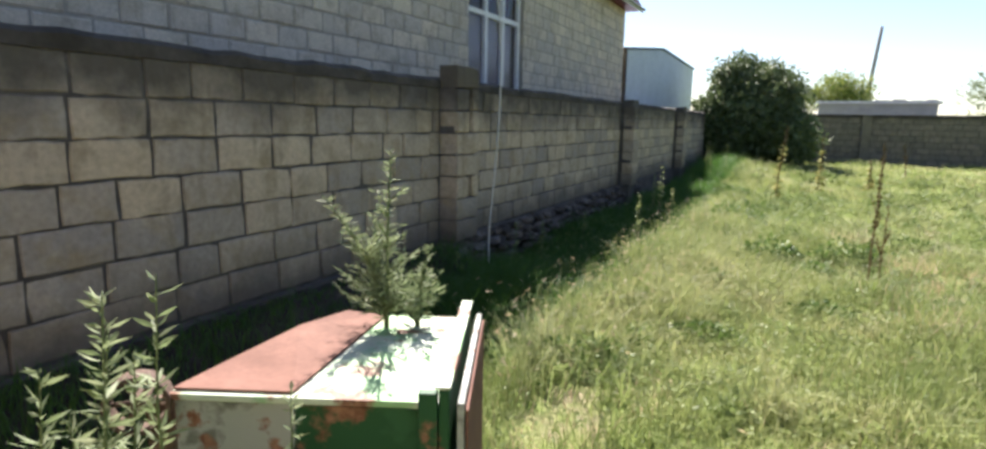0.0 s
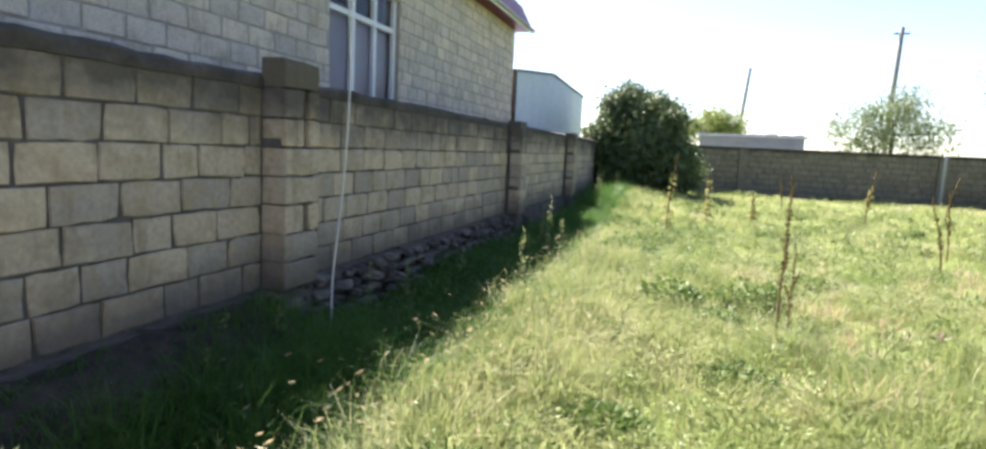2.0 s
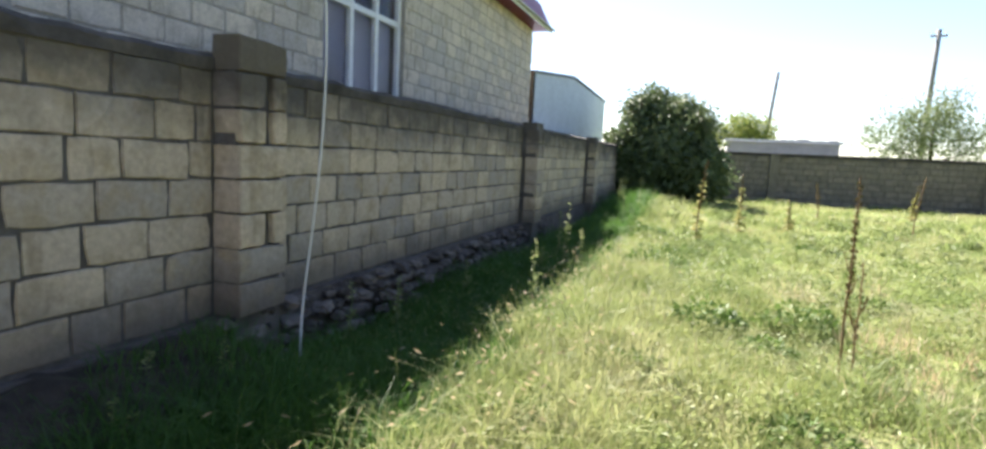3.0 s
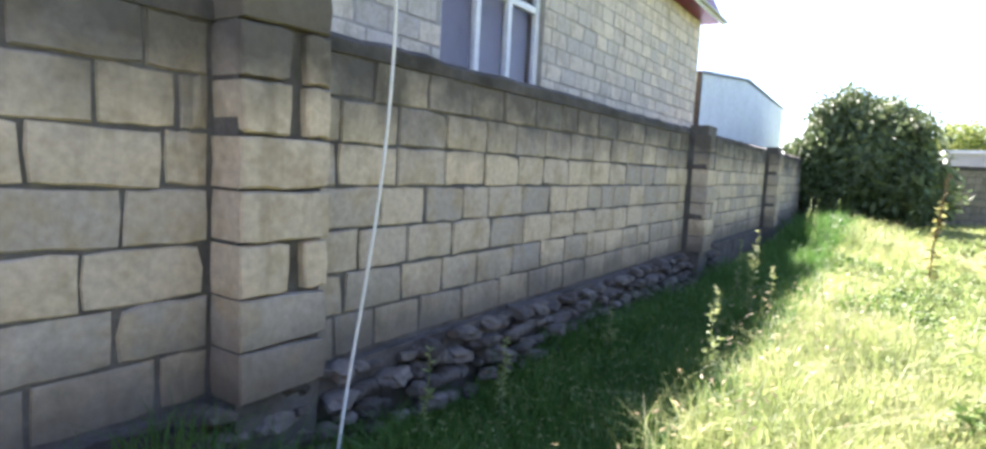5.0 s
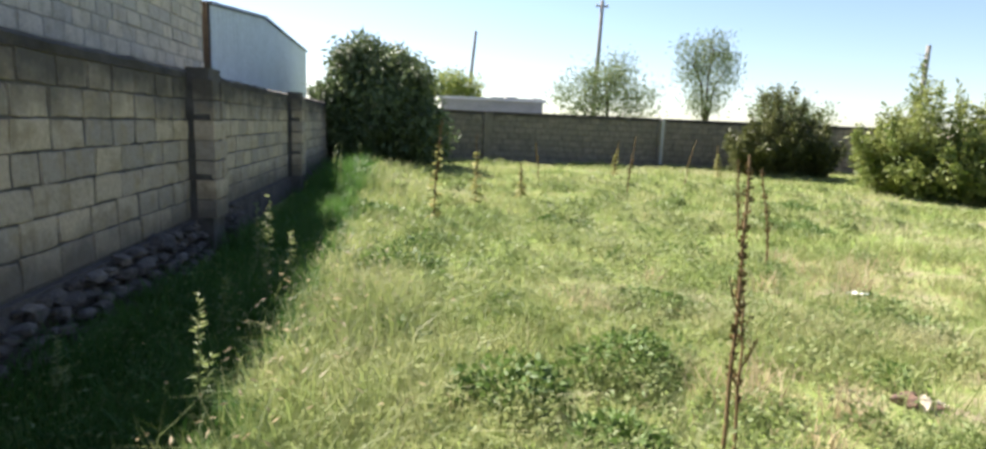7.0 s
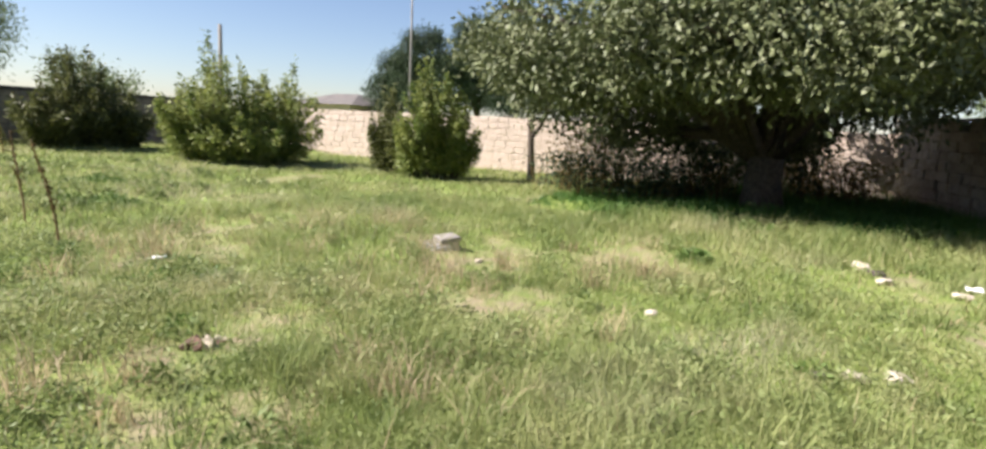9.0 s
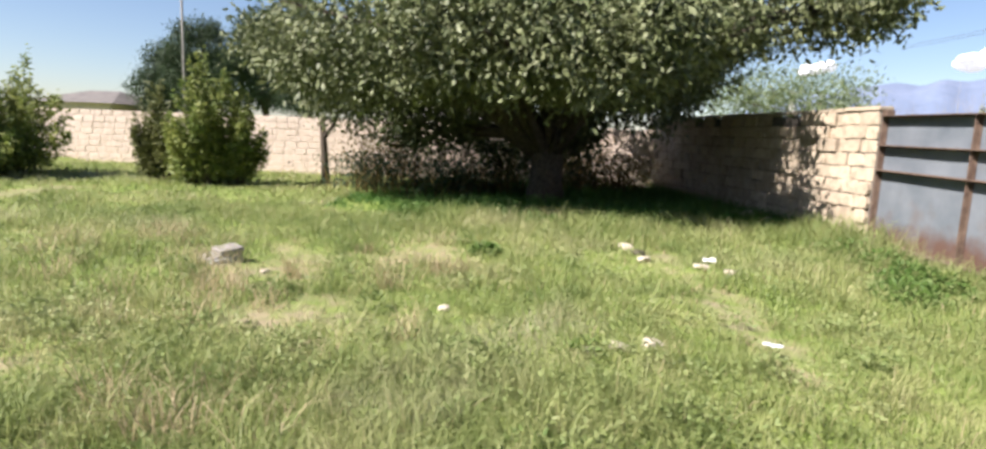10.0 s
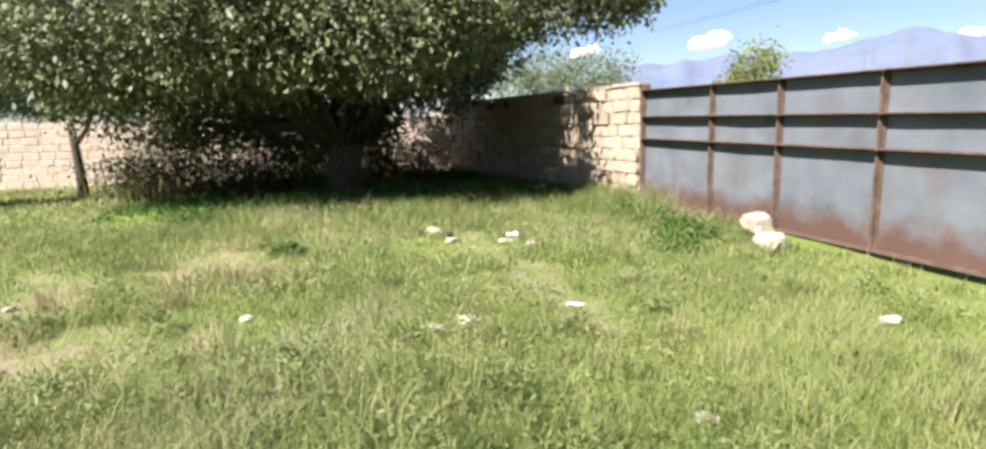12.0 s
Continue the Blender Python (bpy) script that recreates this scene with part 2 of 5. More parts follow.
def bm_tube(points, radii, sides=8, bm=None):
    """A tapered tube along a line of points."""
    bm = bm or bmesh.new()
    rings = []
    n = len(points)
    for i, (p, r) in enumerate(zip(points, radii)):
        a = Vector(points[max(i - 1, 0)])
        c = Vector(points[min(i + 1, n - 1)])
        d = (c - a).normalized()
        u = d.orthogonal().normalized() if abs(d.z) < 0.9 else Vector((1, 0, 0)).cross(d).normalized()
        w = d.cross(u)
        rings.append([bm.verts.new(Vector(p) + (u * math.cos(t) + w * math.sin(t)) * r) for t in (2 * math.pi * k / sides for k in range(sides))])
    for a, c in zip(rings, rings[1:]):
        for k in range(sides):
            bm.faces.new((a[k], a[(k + 1) % sides], c[(k + 1) % sides], c[k]))
    bm.faces.new(rings[0])
    bm.faces.new(list(reversed(rings[-1])))
    return bm


def empty(name, at=(0, 0, 0), **tags):
    ob = new(name)
    ob.location = at
    ob.empty_display_size = 0.1
    return tagged(ob, **tags)


def ragged_outline(hy, hz, rnd, rough, chip):
    """Points round a block's face, uneven, with a chipped corner here and there."""
    pts = []
    for (ay, az), (by, bz), n in (((-1, -1), (1, -1), 4), ((1, -1), (1, 1), 2), ((1, 1), (-1, 1), 4), ((-1, 1), (-1, -1), 2)):
        for k in range(n):
            u = k / n + (rnd.uniform(-0.06, 0.06) if k else 0)
            y, z = (ay + (by - ay) * u) * hy, (az + (bz - az) * u) * hz
            if k == 0:
                c = chip * (rnd.uniform(0.9, 1.8) if rnd.random() < 0.12 else rnd.uniform(0.05, 0.35))
                y, z = y * (1 - c / hy), z * (1 - 0.7 * c / hz)
            pts.append((y + rnd.uniform(-rough, rough), z + rnd.uniform(-rough, rough)))
    return pts


def block_shape(lx, ly, lz, rnd, rough, cham):
    """Verts and faces of a worn block, centred; its +x face shows: ragged outline, rounded arris, a face a little out of plane."""
    hx, hy, hz = lx / 2, ly / 2, lz / 2
    out = ragged_outline(hy, hz, rnd, rough * 0.7, cham * 0.8)
    n = len(out)
    tilt, turn = rnd.uniform(-0.02, 0.02), rnd.uniform(-0.012, 0.012)
    v = [(-hx, y, z) for y, z in out]
    v += [(hx - cham, y, z) for y, z in out]
    for y, z in out:
        k = rnd.uniform(0.4, 1.3) * cham * 0.55
        v.append((hx - 0.003 + tilt * z + turn * y + rnd.uniform(-0.4, 0.4) * rough, y * (1 - k / hy), z * (1 - k / hz)))
    for y in (-0.45, 0.45):
        v.append((hx + 0.002 + turn * y * hy + rnd.uniform(-0.6, 0.6) * rough, y * hy, rnd.uniform(-0.2, 0.2) * hz))
    f = []
    for a in range(n):
        b = (a + 1) % n
        f += [(a, b, n + b, n + a), (n + a, n + b, 2 * n + b, 2 * n + a)]
    l, r = 3 * n, 3 * n + 1
    for a in range(n):
        b = (a + 1) % n
        ma = (v[2 * n + a][1] + v[2 * n + b][1]) / 2
        f.append((2 * n + a, 2 * n + b, r if ma > 0 else l))
    top = min(range(n), key=lambda q: abs(v[2 * n + q][1]) + (9 if v[2 * n + q][2] < 0 else 0))
    low = min(range(n), key=lambda q: abs(v[2 * n + q][1]) + (9 if v[2 * n + q][2] > 0 else 0))
    f += [(2 * n + low, r, 2 * n + top), (2 * n + low, 2 * n + top, l)]
    return v, f


def block_mesh(name, lx, ly, lz, mat, seed, rough=0.006, cham=0.012):
    v, f = block_shape(lx, ly, lz, random.Random(seed), rough, cham)
    return mesh_from(name, v, f, mat)


def joined_blocks(items, mat, name, parent=None, seed=1, cham=0.012):
    """Many blocks as one mesh. items: centre, size along, height, depth, turn about z of the +x face."""
    rnd = random.Random(seed)
    V, F = [], []
    for (cx, cy, cz), la, lz, ld, ang in items:
        ca, sa = math.cos(ang), math.sin(ang)
        o = len(V)
        for x, k in ((-ld / 2, 0), (ld / 2 - cham, 0), (ld / 2, cham)):
            for y, z in ((-1, -1), (1, -1), (1, 1), (-1, 1)):
                px = x + (rnd.uniform(-0.006, 0.006) if x > 0 else 0)
                py, pz = y * (la / 2 - k * rnd.uniform(0.7, 1.8)), z * (lz / 2 - k * rnd.uniform(0.7, 1.5))
                V.append((cx + px * ca - py * sa, cy + px * sa + py * ca, cz + pz))
        for a, b in ((0, 1), (1, 2), (2, 3), (3, 0)):
            F += [(o + a, o + b, o + 4 + b, o + 4 + a), (o + 4 + a, o + 4 + b, o + 8 + b, o + 8 + a)]
        F.append((o + 8, o + 9, o + 10, o + 11))
    ob = new(name, mesh_from(name, V, F, mat))
    ob["kind"] = "stuff"
    if parent:
        ob.parent = parent
    return ob


# ---------- ground ----------
def sstep(a, b, v):
    t = np.clip((v - a) / (b - a), 0, 1)
    return t * t * (3 - 2 * t)


def ground_z(x, y):
    x, y = np.asarray(x, float), np.asarray(y, float)
    inside = sstep(-3, 0, x) * (1 - sstep(22, 26, x)) * sstep(-4, -1, y) * (1 - sstep(27, 31, y))
    z = 0.22 * sstep(13, 25, y) + 0.035 * np.sin(x * 1.7 + 0.6 * y) * np.sin(y * 1.3 - 0.4 * x) + 0.02 * np.sin(3.1 * x + 1) * np.sin(2.7 * y)
    z = z + 0.16 * np.exp(-((x - 1.6) ** 2 / 2.0 + (y - 18.5) ** 2 / 9.0))
    return z * inside


BARE = [(5.3, 7.3, 0.9, 0.5), (4.7, 6.6, 0.8, 0.45), (8.6, 7.0, 1.5, 0.6), (9.8, 5.6, 1.3, 0.7), (6.4, 9.7, 1.7, 0.5), (8.0, 10.6, 1.4, 0.5), (7.8, 2.5, 1.5, 0.3), (10.3, 2.7, 1.4, 0.3),
        (3.9, 5.6, 0.4, 0.3), (2.1, 3.0, 0.35, 0.7), (13.5, 14.5, 1.8, 0.5), (7.2, 6.2, 0.8, 0.5)]


def bare_amount(x, y):
    x, y = np.asarray(x, float), np.asarray(y, float)
    s = np.zeros_like(x)
    for bx, by, rx, ry in BARE:
        wob = 0.8 * np.sin(4.1 * x + bx + 1.2 * np.sin(3 * y)) + 0.7 * np.sin(5.3 * y + by * 2 + np.sin(4 * x)) + 0.5 * np.sin(9 * x - 7 * y)
        s = np.maximum(s, 1 - sstep(0.3, 1.25, np.sqrt(((x - bx) / rx) ** 2 + ((y - by) / ry) ** 2) + 0.25 * wob))
    return s


def build_ground():
    gx = np.concatenate([-np.geomspace(2500, 6, 22), np.arange(-5, 24, 0.2), np.geomspace(25, 2500, 22)])
    gy = np.concatenate([-np.geomspace(2500, 6, 22), np.arange(-5, 30, 0.2), np.geomspace(31, 2500, 22)])
    X, Y = np.meshgrid(gx, gy)
    Z = ground_z(X, Y)
    nx, ny = len(gx), len(gy)
    V = np.stack([X.ravel(), Y.ravel(), Z.ravel()], 1)
    i = np.arange(nx * ny).reshape(ny, nx)
    F = np.stack([i[:-1, :-1].ravel(), i[:-1, 1:].ravel(), i[1:, 1:].ravel(), i[1:, :-1].ravel()], 1)
    me = mesh_from("ground", V.tolist(), F.tolist(), M_GROUND, True)
    at = me.attributes.new("bare", "FLOAT", "POINT")
    at.data.foreach_set("value", bare_amount(V[:, 0], V[:, 1]).astype(np.float32))
    return tagged(new("ground", me), "uneven yard ground of turf with bare soil patches", "ground", kind="structure")


build_ground()


# ---------- blades and leaves as one mesh ----------
def blades(name, P, H, W, mat, lean=0.35, seed=2, segs=2):
    """Grass blades at P (n,3): tapered, bent strips."""
    rng = np.random.default_rng(seed)
    n = len(P)
    a = rng.uniform(0, 2 * np.pi, n)
    side = np.stack([np.cos(a), np.sin(a), np.zeros(n)], 1)
    b = rng.uniform(0, 2 * np.pi, n)
    out = np.stack([np.cos(b), np.sin(b), np.zeros(n)], 1)
    k = rng.uniform(0.1, 1.0, n)[:, None] * lean * 2
    H, W = np.asarray(H)[:, None], np.asarray(W)[:, None]
    up = np.array([0, 0, 1.0])
    rows = [P - side * W / 2, P + side * W / 2]
    m1 = P + up * H * 0.55 + out * H * k * 0.28
    rows += [m1 - side * W * 0.36, m1 + side * W * 0.36]
    tip = P + up * H * (1 - 0.25 * k) + out * H * k
    rows.append(tip)
    V = np.stack(rows, 1).reshape(-1, 3)
    o = np.arange(n) * 5
    tris = np.stack([np.stack([o, o + 1, o + 3], 1), np.stack([o, o + 3, o + 2], 1), np.stack([o + 2, o + 3, o + 4], 1)], 1).reshape(-1, 3)
    return tri_mesh(name, V, tris, mat)


def tri_mesh(name, V, tris, mat):
    me = bpy.data.meshes.new(name)
    me.vertices.add(len(V))
    me.vertices.foreach_set("co", np.ascontiguousarray(V, np.float32).ravel())
    me.loops.add(tris.size)
    me.loops.foreach_set("vertex_index", np.ascontiguousarray(tris, np.int32).ravel())
    me.polygons.add(len(tris))
    me.polygons.foreach_set("loop_start", np.arange(0, tris.size, 3, dtype=np.int32))
    me.materials.append(mat)
    me.update(calc_edges=True)
    return me


def leaves(name, P, N, L, W, mat, seed=3, droop=0.3):
    """Leaves at P: a folded rhomb of four triangles each, along N."""
    rng = np.random.default_rng(seed)
    n = len(P)
    D = N / np.maximum(np.linalg.norm(N, axis=1, keepdims=True), 1e-6)
    D[:, 2] -= droop * rng.uniform(0, 1.5, n)
    D /= np.linalg.norm(D, axis=1, keepdims=True)
    R = rng.normal(size=(n, 3))
    S = np.cross(D, R)
    S /= np.maximum(np.linalg.norm(S, axis=1, keepdims=True), 1e-6)
    U = np.cross(S, D)
    L, W = np.asarray(L)[:, None], np.asarray(W)[:, None]
    mid = P + D * L * 0.45
    V = np.stack([P, mid + S * W / 2 + U * W * 0.15, mid - U * W * 0.05, mid - S * W / 2 + U * W * 0.15, P + D * L - U * L * 0.08], 1).reshape(-1, 3)
    o = np.arange(n) * 5
    t = np.stack([np.stack([o, o + 1, o + 2], 1), np.stack([o, o + 2, o + 3], 1), np.stack([o + 1, o + 4, o + 2], 1), np.stack([o + 2, o + 4, o + 3], 1)], 1).reshape(-1, 3)
    return tri_mesh(name, V, t, mat)


def grass_height(x, y, rng):
    patch = 0.5 + 0.5 * np.sin(1.3 * x + 2.0 * np.sin(0.8 * y)) * np.sin(1.1 * y + 1.5 * np.sin(0.7 * x))
    tuft = np.clip(np.sin(5.3 * x + 2.2 * np.sin(3.1 * y)) * np.sin(4.7 * y + 2.0 * np.sin(3.7 * x)), 0, 1)
    h = 0.06 + 0.10 * patch + 0.11 * tuft ** 2
    h += 0.10 * np.exp(-((x - 4.6) / 1.3) ** 2 - ((y - 4.9) / 1.6) ** 2)
    h += 0.10 * np.exp(-((x - 1.7) / 0.5) ** 2) * (y < 12)
    h += 0.30 * np.exp(-((x - 1.2) / 1.3) ** 2 - ((y - 18.5) / 3.5) ** 2)
    h += 0.15 * sstep(10, 13, x) * (1 - sstep(5, 8, y))
    h += 0.22 * sstep(8.6, 9.4, x) * (1 - sstep(12.8, 13.4, x)) * (1 - sstep(-0.5, 0.6, y))
    h += 0.12 * np.exp(-((x - 0.75) / 0.3) ** 2) * (1 - sstep(4.0, 4.9, y))
    h += 0.09 * (1 - sstep(1.2, 1.6, x)) * sstep(4.0, 5.0, y)
    return h * rng.uniform(0.55, 1.35, len(x))


def scatter(x0, x1, y0, y1, per_m2, rng):
    n = int((x1 - x0) * (y1 - y0) * per_m2)
    return rng.uniform(x0, x1, n), rng.uniform(y0, y1, n)


def build_grass():
    rng = np.random.default_rng(11)
    zones = [(0.14, 8.0, 0.3, 10.0, 1950, 0.006), (8.0, 14.0, -0.7, 12.0, 620, 0.011), (0.3, 8.0, 10.0, 17.0, 620, 0.011),
             (0.2, 8.0, -0.95, 0.3, 700, 0.009), (14.0, 21.3, -0.6, 25.8, 240, 0.02), (0.3, 14.0, 17.0, 25.8, 240, 0.02), (8.0, 14.0, 12.0, 17.0, 350, 0.016)]
    for i, (x0, x1, y0, y1, d, w) in enumerate(zones):
        x, y = scatter(x0, x1, y0, y1, d, rng)
        bare = bare_amount(x, y)
        keep = rng.uniform(0, 1, len(x)) > bare * 0.86
        u, v = (x - 1.547) * 0.908 + (y - 1.072) * 0.419, (y - 1.072) * 0.908 - (x - 1.547) * 0.419
        keep &= ~((u > -0.05) & (u < 0.85) & (v > -0.08) & (v < 0.75))
        x, y = x[keep], y[keep]
        h = grass_height(x, y, rng) * (1 - 0.45 * bare[keep])
        bank = 0.34 * (1 - sstep(0.2, 0.75, x)) * (1 - sstep(4.7, 5.0, y))
        P = np.stack([x, y, ground_z(x, y) - 0.01 + bank], 1)
        straw = rng.uniform(0, 1, len(x)) < 0.03 + 0.42 * bare[keep]
        # Strips in the wall's and tree's shadow take the shade-darkened grass.
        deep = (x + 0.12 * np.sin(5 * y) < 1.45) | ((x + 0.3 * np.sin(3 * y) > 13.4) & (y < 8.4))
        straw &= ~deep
        for nm, sel, mt in (("grass", ~straw & ~deep, M_GRASS), ("shade_grass", deep, M_SHADEGRASS), ("dry_grass", straw, M_STRAW)):
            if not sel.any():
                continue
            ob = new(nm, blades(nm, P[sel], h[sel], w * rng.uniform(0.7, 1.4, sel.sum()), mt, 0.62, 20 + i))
            tagged(ob, {"grass": "green uncut grass covering the yard", "shade_grass": "grass along the wall and under the tree, shade painted in as deep green", "dry_grass": "dry straw-coloured grass blades among the green"}[nm], "grass", kind="stuff")


build_grass()


# ---------- left wall: blocks over a rubble footing ----------
Z0, PITCH, COURSES = 0.402, 0.207, 7
PILLARS = (5.15, 11.4, 16.6)


def wall_west():
    w = empty("wall_west", (0, 0, 0), label="limestone block boundary wall with dark lichen on a rubble footing", category="wall", kind="structure")
    core = bm_box((-0.19, -1.0, 0.0), (-0.012, 26.2, 1.86))
    part("mortar_core", core, M_MORTAR, w)
    rnd = random.Random(5)
    kinds = {}
    far_items = []
    for c in range(COURSES):
        y = -0.95 + (0.2 if c % 2 else 0.0) - 0.4
        z = Z0 + PITCH * (c + 0.5)
        while y < 26.0:
            ln = rnd.choice((0.39, 0.40, 0.385, 0.395, 0.405, 0.38, 0.34, 0.39, 0.26))
            a, b = y, y + ln
            y = b + rnd.uniform(0.010, 0.017)
            if b > 26.1:
                break
            if any(a < p + 0.22 and b > p - 0.22 for p in PILLARS):
                hit = [p for p in PILLARS if a < p + 0.22 and b > p - 0.22][0]
                if a < hit - 0.22 - 0.08:
                    b = hit - 0.222
                elif b > hit + 0.22 + 0.08:
                    a = hit + 0.222
                else:
                    continue
                ln = b - a
            hh = PITCH - 0.012
            if not 0.3 < (a + b) / 2 < 16.5:
                far_items.append(((-0.10, (a + b) / 2, z), ln, hh, 0.2, 0.0))
                continue
            key = (round(ln, 2), rnd.randrange(6))
            if key not in kinds:
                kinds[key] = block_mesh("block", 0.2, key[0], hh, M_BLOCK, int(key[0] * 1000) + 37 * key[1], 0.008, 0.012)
            ob = new("block", kinds[key])
            ob.parent = w
            ob.location = (-0.10 + rnd.uniform(-0.004, 0.005), (a + b) / 2, z + rnd.uniform(-0.003, 0.003))
            ob.rotation_euler = (rnd.uniform(-0.014, 0.014), 0, rnd.uniform(-0.01, 0.01))
    joined_blocks(far_items, M_BLOCK, "blockwork", w, 4)
    # cement cap, uneven
    ys = np.arange(-1.0, 26.2, 0.16)
    V, F = [], []
    for y in ys:
        t = 1.943 + rnd.uniform(-0.012, 0.010)
        V += [(-0.2, y, 1.845), (-0.205, y, t - 0.02), (-0.14, y, t), (-0.03, y, t), (0.008 + rnd.uniform(-0.01, 0.008), y, t - 0.03), (0.006, y, 1.848)]
    for i in range(len(ys) - 1):
        for k in range(5):
            F.append((i * 6 + k, i * 6 + k + 1, i * 6 + 7 + k, i * 6 + 6 + k))
    cap = new("cap", mesh_from("cap", V, F, M_CAP))
    cap.parent = w
    # pillars
    for p in PILLARS:
        pil = new("pillar", bm_to_mesh("pillar", bm_box((-0.015, p - 0.195, 0.05), (0.14 if p < 6 else 0.21, p + 0.195, 2.03 if p < 6 else 1.97)), M_MORTAR))
        pil.parent = w
        for c in range(8 if p < 6 else 7):
            z = Z0 + PITCH * (c + 0.5)
            split = c in (2, 5, 6)
            pieces = ((-0.205, 0.01), (0.085, 0.205)) if split else ((-0.205, 0.205),)
            for a, b in pieces:
                key = ("p", round(b - a, 2), rnd.randrange(3))
                if key not in kinds:
                    kinds[key] = block_mesh("block", 0.2, b - a, PITCH - 0.012, M_BLOCK, int((b - a) * 1000) + key[2], 0.008, 0.014)
                ob = new("block", kinds[key])
                ob.parent = pil
                ob.location = ((0.088 if p < 6 else 0.158) + rnd.uniform(-0.006, 0.006), p + (a + b) / 2, z)
                ob.rotation_euler = (0, rnd.uniform(-0.008, 0.008), rnd.uniform(-0.01, 0.01))
    return w


def bm_to_mesh(name, bm, mat):
    me = bpy.data.meshes.new(name)
    bm.to_mesh(me)
    bm.free()
    me.materials.append(mat)
    return me


wall_w = wall_west()


def stone_mesh(name, seed, mat, flat=0.7, rough=0.22, sub=1):
    rnd = random.Random(seed)
    bm = bmesh.new()
    bmesh.ops.create_icosphere(bm, subdivisions=sub, radius=0.5)
    off = Vector((seed * 3.1, seed * 1.7, 0))
    for v in bm.verts:
        d = 1 + rough * (noise.noise(v.co * 1.8 + off) * 1.6 + noise.noise(v.co * 4 + off) * 0.6)
        v.co *= d
        for k in range(3):
            lim = 0.40 + 0.06 * math.sin(seed + k)
            v.co[k] = max(-lim, min(lim, v.co[k]))
        v.co.z *= flat
    me = bpy.data.meshes.new(name)
    bm.to_mesh(me)
    bm.free()
    me.materials.append(mat)
    return me


def footing():
    f = empty("footing", (0, 0, 0), label="loose field stone footing along the block wall", category="stone footing", kind="structure")
    rnd = random.Random(9)
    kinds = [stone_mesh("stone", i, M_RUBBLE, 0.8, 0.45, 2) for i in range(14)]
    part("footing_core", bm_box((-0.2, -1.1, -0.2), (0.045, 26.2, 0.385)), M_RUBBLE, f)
    y = 1.4
    while y < 12.6:
        low = y < 4.7
        for lv in range(3 if low else 4):
            ob = new("stone", rnd.choice(kinds))
            ob.parent = f
            sz = rnd.choice((0.09, 0.10, 0.12, 0.13, 0.15)) * rnd.uniform(0.85, 1.15)
            ob.scale = (sz * rnd.uniform(1.0, 1.5), sz * rnd.uniform(1.0, 1.8), sz * rnd.uniform(0.65, 1.05))
            ob.rotation_euler = (rnd.uniform(-0.16, 0.16), rnd.uniform(-0.05, 0.3), rnd.uniform(-0.4, 0.4) + math.pi * rnd.randrange(2))
            ob.location = (0.05 + (0.11, 0.08, 0.05, 0.01)[lv] + rnd.uniform(-0.03, 0.03), y + rnd.uniform(-0.07, 0.07), (0.05, 0.15, 0.26, 0.35)[lv] - (0.08 if low else 0) + rnd.uniform(-0.025, 0.02))
        y += 0.13
    return f


footing()


def soil_bank():
    """Very dark uneven bank over the footing up to the first pillar."""
    m = simple_mat("dark_brown_bank", (0.028, 0.022, 0.017), (0.075, 0.06, 0.045), 7.0, 0.97, 0.0, 0.9)
    V, F = [], []
    ys = np.arange(-0.95, 5.0, 0.07)
    us = np.linspace(0, 1, 15)
    for y in ys:
        for u in us:
            x = 0.005 + 0.85 * u
            k = noise.noise(Vector((x * 5, y * 5, 2))) * 0.035 + noise.noise(Vector((x * 14, y * 14, 5))) * 0.02
            z = 0.40 * (1 - sstep(0.22, 0.95, u)) * (1 - 0.55 * float(sstep(4.75, 5.0, y))) - 0.03
            V.append((x, y, float(z) + k * (1 - 0.5 * u)))
    n = len(us)
    for i in range(len(ys) - 1):
        for k in range(n - 1):
            o = i * n + k
            F.append((o, o + 1, o + n + 1, o + n))
    tagged(new("soil_bank", mesh_from("soil_bank", V, F, m, True)), "very dark uneven bank heaped against the wall foot", "soil", kind="structure")


soil_bank()


# ---------- other walls ----------
def course_items(a, b, z0, n, pitch, along, at, face, rnd, ln=0.4, jut=0.004):
    """Blocks of a straight wall from a to b. along: 'x' or 'y'; at: place of its face; face: turn of the face."""
    items = []
    for c in range(n):
        s = a + (0.5 * ln if c % 2 else 0) - ln
        while s < b:
            e = s + ln * rnd.uniform(0.92, 1.04)
            lo, hi = max(s, a), min(e, b)
            if hi - lo > 0.06:
                q = at - 0.1 * (1 if face in (0.0, math.pi / 2) else -1) + rnd.uniform(-jut, jut)
                mid = (lo + hi) / 2
                pos = (mid, q, z0 + pitch * (c + 0.5)) if along == "x" else (q, mid, z0 + pitch * (c + 0.5))
                items.append((pos, hi - lo - 0.016, pitch - 0.016, 0.2, face))
            s = e
    return items


